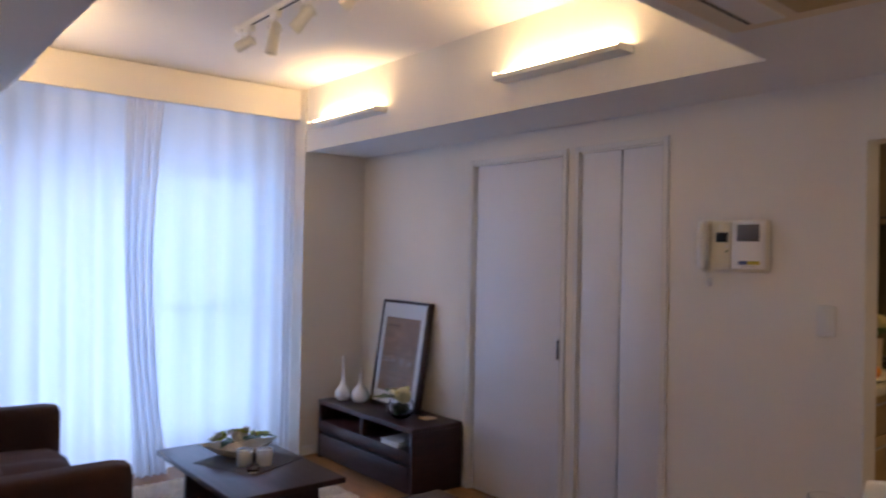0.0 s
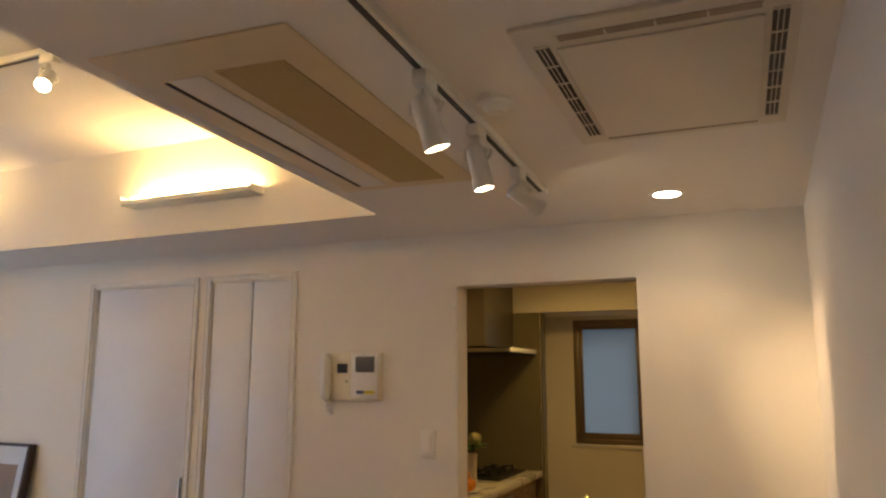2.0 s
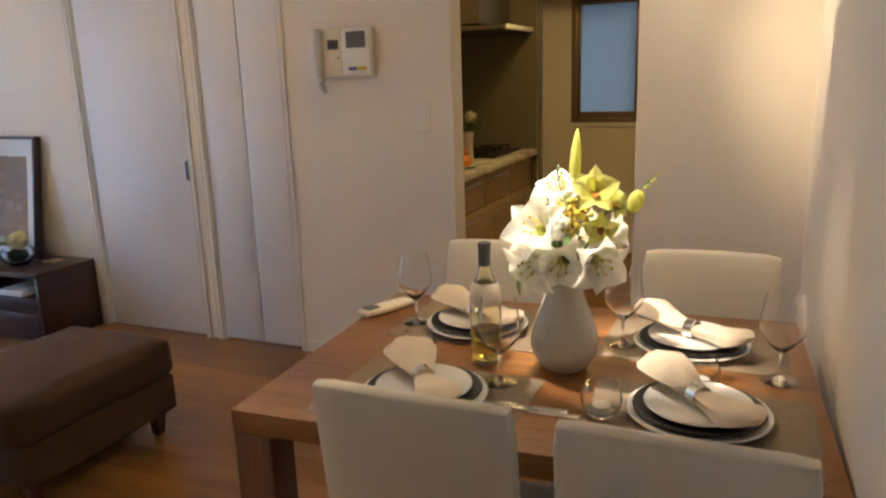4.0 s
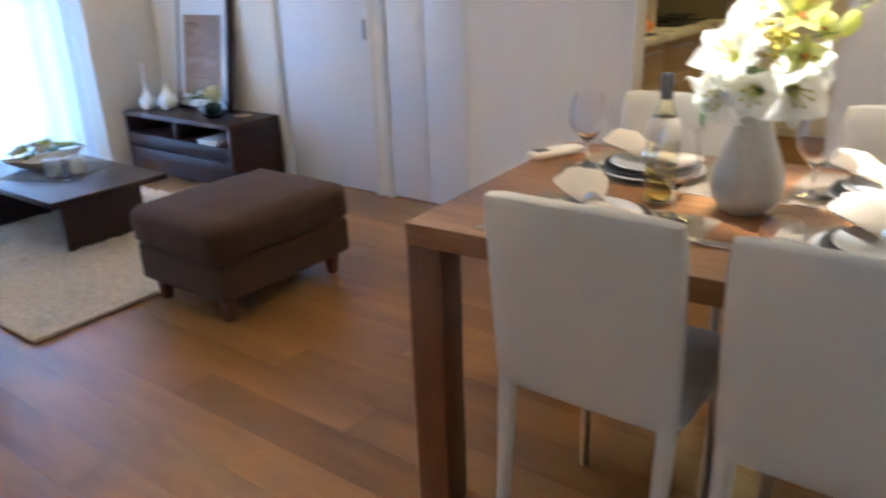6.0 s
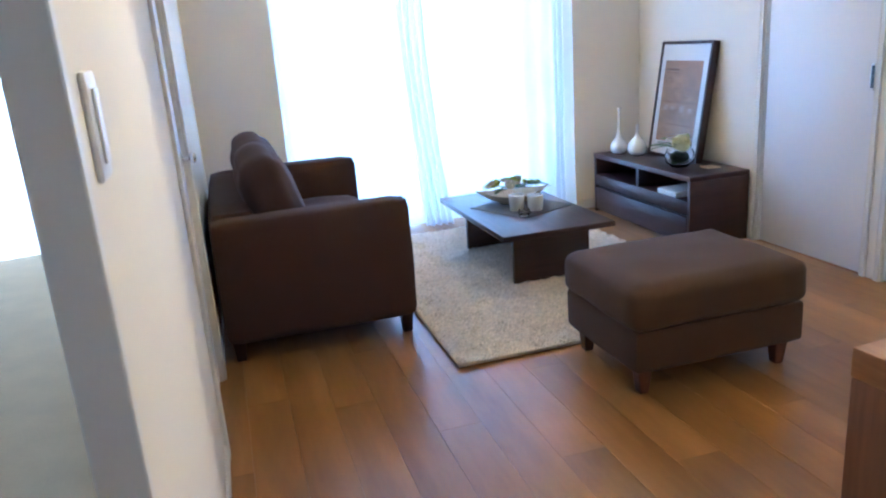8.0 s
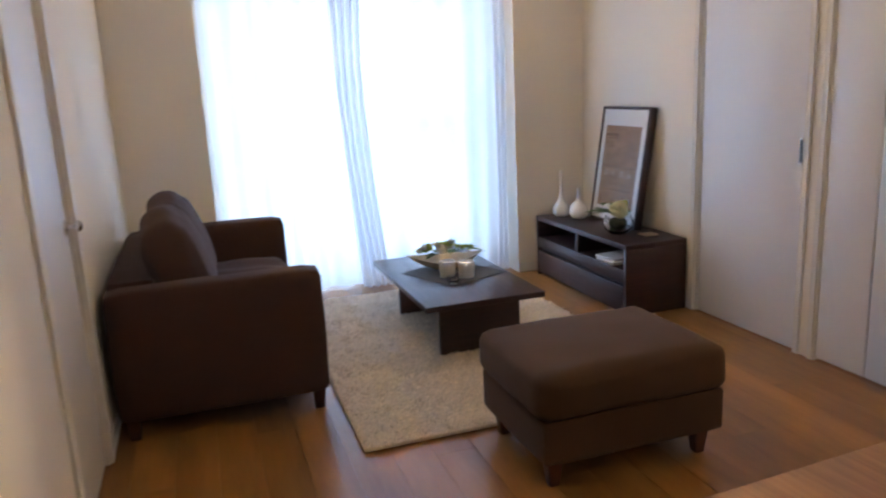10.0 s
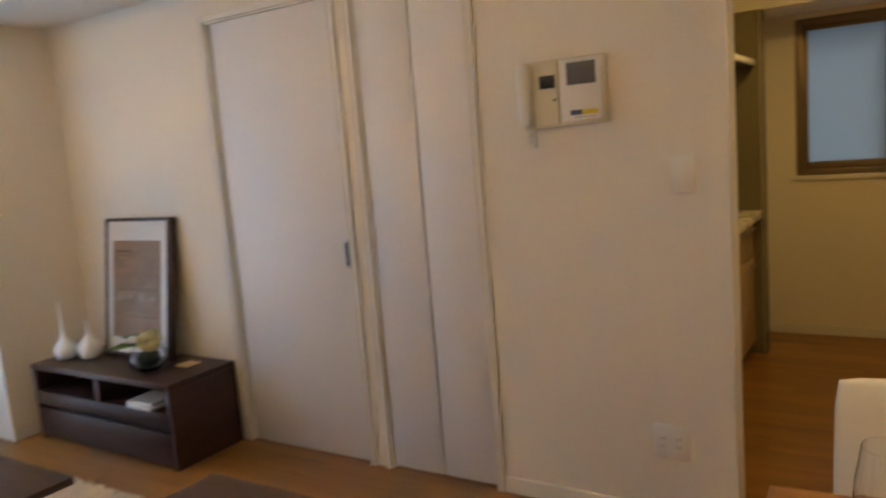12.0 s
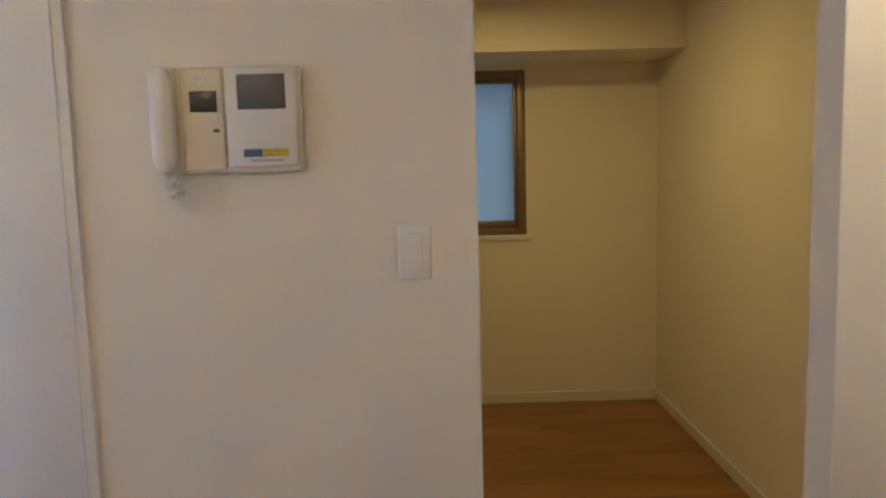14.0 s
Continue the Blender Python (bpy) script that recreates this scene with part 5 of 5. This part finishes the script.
for k, (c, axis, size, open_by) in enumerate((
        ((-0.02, -0.005, 0.375), (-0.55, 0.25, 0.9), 0.092, 112),
        ((-0.035, 0.02, 0.31), (-0.9, 0.34, 0.42), 0.125, 98),
        ((-0.035, 0.03, 0.265), (-0.8, 0.4, -0.28), 0.112, 104),
        ((-0.04, -0.01, 0.27), (-0.95, -0.05, -0.2), 0.1, 100),
        ((-0.03, -0.055, 0.275), (-0.7, -0.6, -0.22), 0.115, 104),
        ((0.035, 0.02, 0.34), (0.7, 0.3, 0.6), 0.09, 100),
        ((0.045, -0.02, 0.285), (0.9, -0.2, -0.1), 0.1, 104),
        ((0.03, -0.06, 0.3), (0.5, -0.8, 0.1), 0.09, 100),
        ((0.03, 0.06, 0.265), (0.6, 0.7, -0.25), 0.092, 104))):
    lily(c, axis, size, open_by, 600 + 11 * k)
for k, (c, r) in enumerate((((-0.085, -0.02, 0.345), 0.019), ((-0.09, -0.012, 0.318), 0.017), ((-0.07, 0.005, 0.33), 0.013), ((0.06, 0.05, 0.33), 0.016))):
    bl = None
    for q in range(5):
        bl = bloom(c, r * 1.5, 4, (-1, 0.2 * q - 0.4, 0.5), 1.0, 0.55, bl, 35 + 8 * q, 700 + 5 * k + q)
    part("blossom", bl, PETAL, vs, "small white blossom", 180)


def orchid(c, axis, size, seed):
    m = Matrix.Translation(c) @ Vector(axis).to_track_quat("Z", "Y").to_matrix().to_4x4()
    b = None
    for i in range(5):
        t = placed(tepal(size, size * (0.86 if i in (1, 4) else 0.6), 48, 88, seed + i, 0.03), m @ pose(0, 0, 0, 0, 0, 72 * i + 90))
        b = merge(b, t)
    ob = part("orchid", b, LIME, vs, "lime green orchid", 180)
    lip = placed(tepal(size * 0.45, size * 0.3, 20, 70, seed, 0.1), m @ pose(0, 0, 0.003, 0, 0, -90))
    part("lip", lip, ORCHLIP, ob, "rusty orange lip of the orchid", 180)


for k, (c, axis, size) in enumerate((((-0.055, -0.075, 0.405), (-0.8, -0.15, 0.3), 0.058), ((-0.055, -0.085, 0.335), (-0.85, -0.25, -0.1), 0.046), ((-0.02, -0.095, 0.375), (-0.3, -0.85, 0.3), 0.045), ((0.04, -0.07, 0.385), (0.6, -0.5, 0.5), 0.046))):
    orchid(c, axis, size, 800 + 9 * k)
pod = lathe([(0, -0.024), (0.01, -0.019), (0.0165, -0.004), (0.0155, 0.01), (0.008, 0.022), (0, 0.027)], 14)
part("bud", placed(pod, pose(-0.03, -0.15, 0.385, 20, -10, 0)), LIME, vs, "closed lime orchid bud", 180)
part("stem", tube([(0.0, -0.03, 0.25), (-0.015, -0.09, 0.36), (-0.03, -0.148, 0.375), (-0.02, -0.165, 0.42), (-0.015, -0.185, 0.432)], 0.0022, 6), LEAF, vs)
tiny = None
for k in range(6):
    tiny = ball((-0.02 + rnd.uniform(-0.01, 0.01), -0.16 - 0.006 * k, 0.405 + 0.006 * k + rnd.uniform(-0.004, 0.004)), 0.0035, tiny, 1)
part("bud", tiny, LIME, vs, "tiny green buds at the tip")
for c, ln, r, tilt in (((-0.03, -0.025, 0.405), 0.125, 0.012, 3), ((-0.03, -0.045, 0.355), 0.085, 0.011, 12)):
    spear = lathe([(0, 0), (r * 0.55, ln * 0.06), (r, ln * 0.35), (r * 0.85, ln * 0.65), (r * 0.35, ln * 0.92), (0, ln)], 10)
    part("bud", placed(spear, Matrix.Translation(c) @ pose(0, 0, 0, tilt, 0, 0)), LIME, vs, "tall closed lime lily bud", 180)
y = None
for k in range(70):
    y = ball((-0.075 + rnd.gauss(0, 0.01), -0.04 + rnd.gauss(0, 0.016), 0.36 + rnd.gauss(0, 0.018)), rnd.uniform(0.004, 0.007), y, 1)
tagged(part("yellow_spray", y, YELL, vs, "tiny yellow blossoms", 180), "tiny yellow blossoms", kind="stuff")
sprig = tube([(-0.02, 0.0, 0.34), (-0.03, 0.005, 0.42), (-0.035, 0.01, 0.45)], 0.0015, 5)
for k in range(5):
    sprig = ball((-0.033 + rnd.uniform(-0.006, 0.006), 0.008 + rnd.uniform(-0.008, 0.008), 0.425 + 0.007 * k), 0.0035, sprig, 1)
part("sprig", sprig, LEAF, vs, "thin green sprig")
for k in range(10):
    a0 = rnd.uniform(0, 360)
    part("leaf", leaf_bm(0.07, 0.014, -0.3, 6, None, pose(0, 0, rnd.uniform(0.27, 0.36), 0, 0, a0) @ pose(0.03, 0, 0, 0, -rnd.uniform(-10, 40), 0)), LEAF, vs, "green leaf", 180)
part("leaf", leaf_bm(0.085, 0.026, -0.3, 6, None, pose(-0.045, 0.07, 0.255, 0, 0, 125) @ pose(0, 0, 0, 0, 62, 0)), LEAF, vs, "broad green leaf", 180)
for k in range(7):
    a = rnd.uniform(0, 6.28)
    part("stem", tube([(0.008 * math.cos(a), 0.008 * math.sin(a), 0.18), (0.02 * math.cos(a), 0.02 * math.sin(a), 0.26), (0.035 * math.cos(a), 0.035 * math.sin(a), 0.31)], 0.003, 6), LEAF, vs)

# ---- kitchen ----
tagged(structure("kitchen_wall_panel", box(3.0, 4.994, 1.836, 1.85, 0.86, 1.62, 0.001), PANELD))
b = box(4.988, 4.998, 1.175, 1.835, 0.0, 1.953, 0.001)
# added dark strip keeps the stub's front edge from showing lit
box(4.988, 5.083, 1.158, 1.168, 0.0, 1.953, 0.001, bm=b)
structure("kitchen_end_panel", b, PANELD)
for i in range(4):
    x0 = 3.05 + i * 0.485
    cab = thing("base_cabinet", pose(x0, 1.22, 0), "pale wooden kitchen base cabinet with a bar handle", "cabinet", "kitchen base cabinets")
    part("body", box(0.0, 0.484, 0.02, 0.6, 0.08, 0.803, 0.001), CABW, cab)
    part("plinth", box(0.0, 0.484, 0.06, 0.6, 0.0, 0.079), SLOT, cab)
    for z0, z1 in ((0.085, 0.59), (0.596, 0.8)):
        dr = part("drawer_front" if z0 > 0.5 else "door", box(0.003, 0.481, 0.0, 0.0195, z0, z1, 0.002), CABW, cab)
        hb = tube([(0.1, -0.022, z1 - 0.045), (0.384, -0.022, z1 - 0.045)], 0.006, 8)
        for hxx in (0.12, 0.364):
            tube([(hxx, -0.022, z1 - 0.045), (hxx, 0.001, z1 - 0.045)], 0.005, 8, bm=hb)
        part("handle", hb, ALU, dr, "brushed metal bar handle")
wt = thing("worktop", pose(3.02, 1.17, 0.805), "white kitchen worktop with a sink and a gas hob", "worktop")
part("slab", box(0.0, 1.966, 0.0, 0.66, 0.0, 0.04, 0.004), COUNTER, wt)
part("upstand", box(0.0, 1.966, 0.645, 0.66, 0.0405, 0.06, 0.002), COUNTER, wt)
sink = thing("sink", pose(3.55, 1.5, 0.846), "stainless steel kitchen sink", "sink")
part("rim", box(-0.3, 0.3, -0.21, 0.21, 0, 0.004, 0.001), ALU, sink)
# no hollow: a flat dark sheet gives the basin's shade
part("basin", box(-0.28, 0.28, -0.19, 0.19, 0.0045, 0.006), SLOT, sink, "flat dark sheet for the shaded basin")
hob = thing("gas_hob", pose(4.63, 1.5, 0.846), "black gas hob with cast iron grates", "hob")
part("plate", box(-0.28, 0.28, -0.23, 0.23, 0, 0.012, 0.004), BLACK, hob)
for hx2, hy2 in ((-0.14, -0.08), (0.14, -0.08), (0.0, 0.13)):
    part("burner", placed(lathe([(0, 0.012), (0.05, 0.012), (0.05, 0.022), (0.035, 0.03), (0, 0.03)], 20), pose(hx2, hy2, 0)), BLACK, hob)
    b = None
    for a in range(4):
        b = placed(box(0.025, 0.11, -0.005, 0.005, 0.035, 0.047, 0.002), pose(0, 0, 0, 0, 0, a * 90 + 45)) if b is None else merge(b, placed(box(0.025, 0.11, -0.005, 0.005, 0.035, 0.047, 0.002), pose(0, 0, 0, 0, 0, a * 90 + 45)))
        merge(b, placed(box(0.1, 0.11, -0.005, 0.005, 0.012, 0.036), pose(0, 0, 0, 0, 0, a * 90 + 45)))
    part("grate", placed(b, pose(hx2, hy2, 0)), BLACK, hob)
hood = thing("range_hood", pose(4.68, 1.5, 1.622), "stainless steel range hood over the hob", "range hood")
b = box(-0.3, 0.3, -0.3, 0.335, 0.03, 0.07, 0.004)
for v in b.verts:
    if v.co.y < -0.2 and v.co.z > 0.05:
        v.co.z -= 0.018
part("canopy", b, HOODM, hood)
part("underside", box(-0.29, 0.29, -0.29, 0.325, 0.022, 0.0295), SLOT, hood)
part("chimney", box(-0.3, 0.302, -0.13, 0.335, 0.0705, 0.577, 0.003), HOODM, hood)
part("light_strip", box(-0.29, 0.29, -0.306, -0.3005, 0.032, 0.06, 0.001), WPLASTIC, hood, "pale front strip")
for i in range(3):
    wc = thing("wall_cabinet", pose(3.02 + i * 0.45, 1.5, 1.6), "pale wooden kitchen wall cabinet", "cabinet", "kitchen wall cabinets")
    part("body", box(0, 0.449, 0.02, 0.335, 0, 0.598, 0.001), CABW, wc)
    part("door", box(0.002, 0.447, 0.0, 0.0195, 0.002, 0.596, 0.002), CABW, wc)
kv = thing("flower_vase", pose(4.1, 1.36, 0.845), "tall pale vase with a cream rose and dark leaves", "flower vase")
part("vase", lathe([(0, 0), (0.035, 0), (0.038, 0.01), (0.034, 0.1), (0.04, 0.19), (0.036, 0.19), (0.03, 0.1), (0, 0.02)], 24), NAPKIN, kv)
for k, (c, s, spr) in enumerate((((0, -0.02, 0.25), 0.075, 20), ((0, -0.02, 0.255), 0.062, 50), ((0, -0.02, 0.265), 0.045, 75))):
    part("petal", bloom(c, s, 7, (-0.6, -0.4, 1), 0.9, 0.5, ball((c[0], c[1], c[2] + 0.02), 0.03, None, 2), spr, 500 + k), ROSE, kv, "cream rose petals", 180)
for k in range(11):
    part("leaf", leaf_bm(0.1 + 0.012 * (k % 3), 0.03, -0.5, 6, None, pose(0, 0, 0.2 + 0.006 * (k % 4), 0, 0, 33 * k) @ pose(0.015, 0, 0, 0, -35 - 9 * (k % 3), 0)), LEAF, kv, "dark green leaf", 180)
fd = thing("fruit_plate", pose(3.86, 1.31, 0.845), "plate of oranges on the worktop", "fruit plate")
part("dish", lathe([(0, 0), (0.07, 0), (0.11, 0.016), (0.108, 0.018), (0.07, 0.005), (0, 0.005)], 28), PORC, fd)
for x, y, z in ((-0.035, -0.03, 0.04), (0.04, -0.02, 0.04), (0.0, 0.045, 0.04), (0.0, 0.0, 0.095)):
    og = ball((x, y, z), 0.037, None, 3, 0.93)
    part("orange", og, ORANGE, fd)
sc = thing("salt_jar", pose(4.9, 1.72, 0.846), "small white jar beside the hob", "jar")
part("jar", lathe([(0, 0), (0.025, 0), (0.027, 0.05), (0.022, 0.06), (0, 0.06)], 20), PORC, sc)
part("lid", lathe([(0, 0.0605), (0.024, 0.0605), (0.02, 0.072), (0, 0.075)], 20), ALU, sc)

# ---- spots and hidden kitchen lamp ----
def beam(name, head, watts, cone, blend=0.6, color=(1.0, 0.72, 0.42)):
    eye, way = head
    return spot_light(name, eye, eye + way, watts, cone, color, blend=blend)


beam("spot_on_flowers", FLOWER_SPOT, SPOT * 1.65, 28, 0.8, (1.0, 0.82, 0.6))
beam("spot_on_table", TABLE_SPOT, SPOT * 0.2, 70)
beam("spot_on_wall", WALL_SPOT, SPOT * 0.54, 42, 1.0)
beam("near_spot", NEAR_SPOT, SPOT * 0.75, 58)
spot_light("downlight_beam", (2.49, -0.03, 2.125), (2.49, -0.03, 0), SPOT * 0.09, 130, radius=0.045, blend=0.6)
kl = new("kitchen_ceiling_lamp", bpy.data.lights.new("kitchen_ceiling_lamp", "AREA"))
kl.data.shape, kl.data.size, kl.data.energy, kl.data.color = "DISK", 0.3, KITCHEN, (1.0, 0.65, 0.2)
kl.matrix_world = pose(4.2, 0.75, LOW + 0.03)

# ---- floor planks ----
rnd = random.Random(9)
plank_meshes = {}


def plank_mesh(w, length):
    key = (round(w, 3), round(length, 3))
    if key not in plank_meshes:
        b = box(-w / 2 + 0.0002, w / 2 - 0.0002, -length / 2 + 0.0002, length / 2 - 0.0002, -0.014, 0.0, 0.0)
        top = [e for e in b.edges if all(abs(v.co.z) < 1e-6 for v in e.verts)]
        bmesh.ops.bevel(b, geom=top, offset=0.0003, segments=1, affect="EDGES")
        me = bpy.data.meshes.new("plank")
        b.to_mesh(me)
        b.free()
        me.materials.append(PLANK)
        plank_meshes[key] = me
    return plank_meshes[key]


PW2 = 0.148
for x0, x1, y0, y1 in ((WX - 0.07, 2.88, SY - 0.02, 4.86), (2.88, 5.48, -0.24, 1.85), (-1.5, WX - 0.07, -1.58, 0.87)):
    x = x0
    col = 0
    while x < x1 - 0.01:
        w = min(PW2, x1 - x)
        y = y0
        first = [1.2, 0.45, 0.9, 0.3, 0.75][col % 5]
        while y < y1 - 0.005:
            ln = min(first if y == y0 else 1.2, y1 - y)
            p = new("plank", plank_mesh(w, ln))
            p.location = (x + w / 2, y + ln / 2, 0)
            p.parent = floor
            y += ln
        x += w
        col += 1
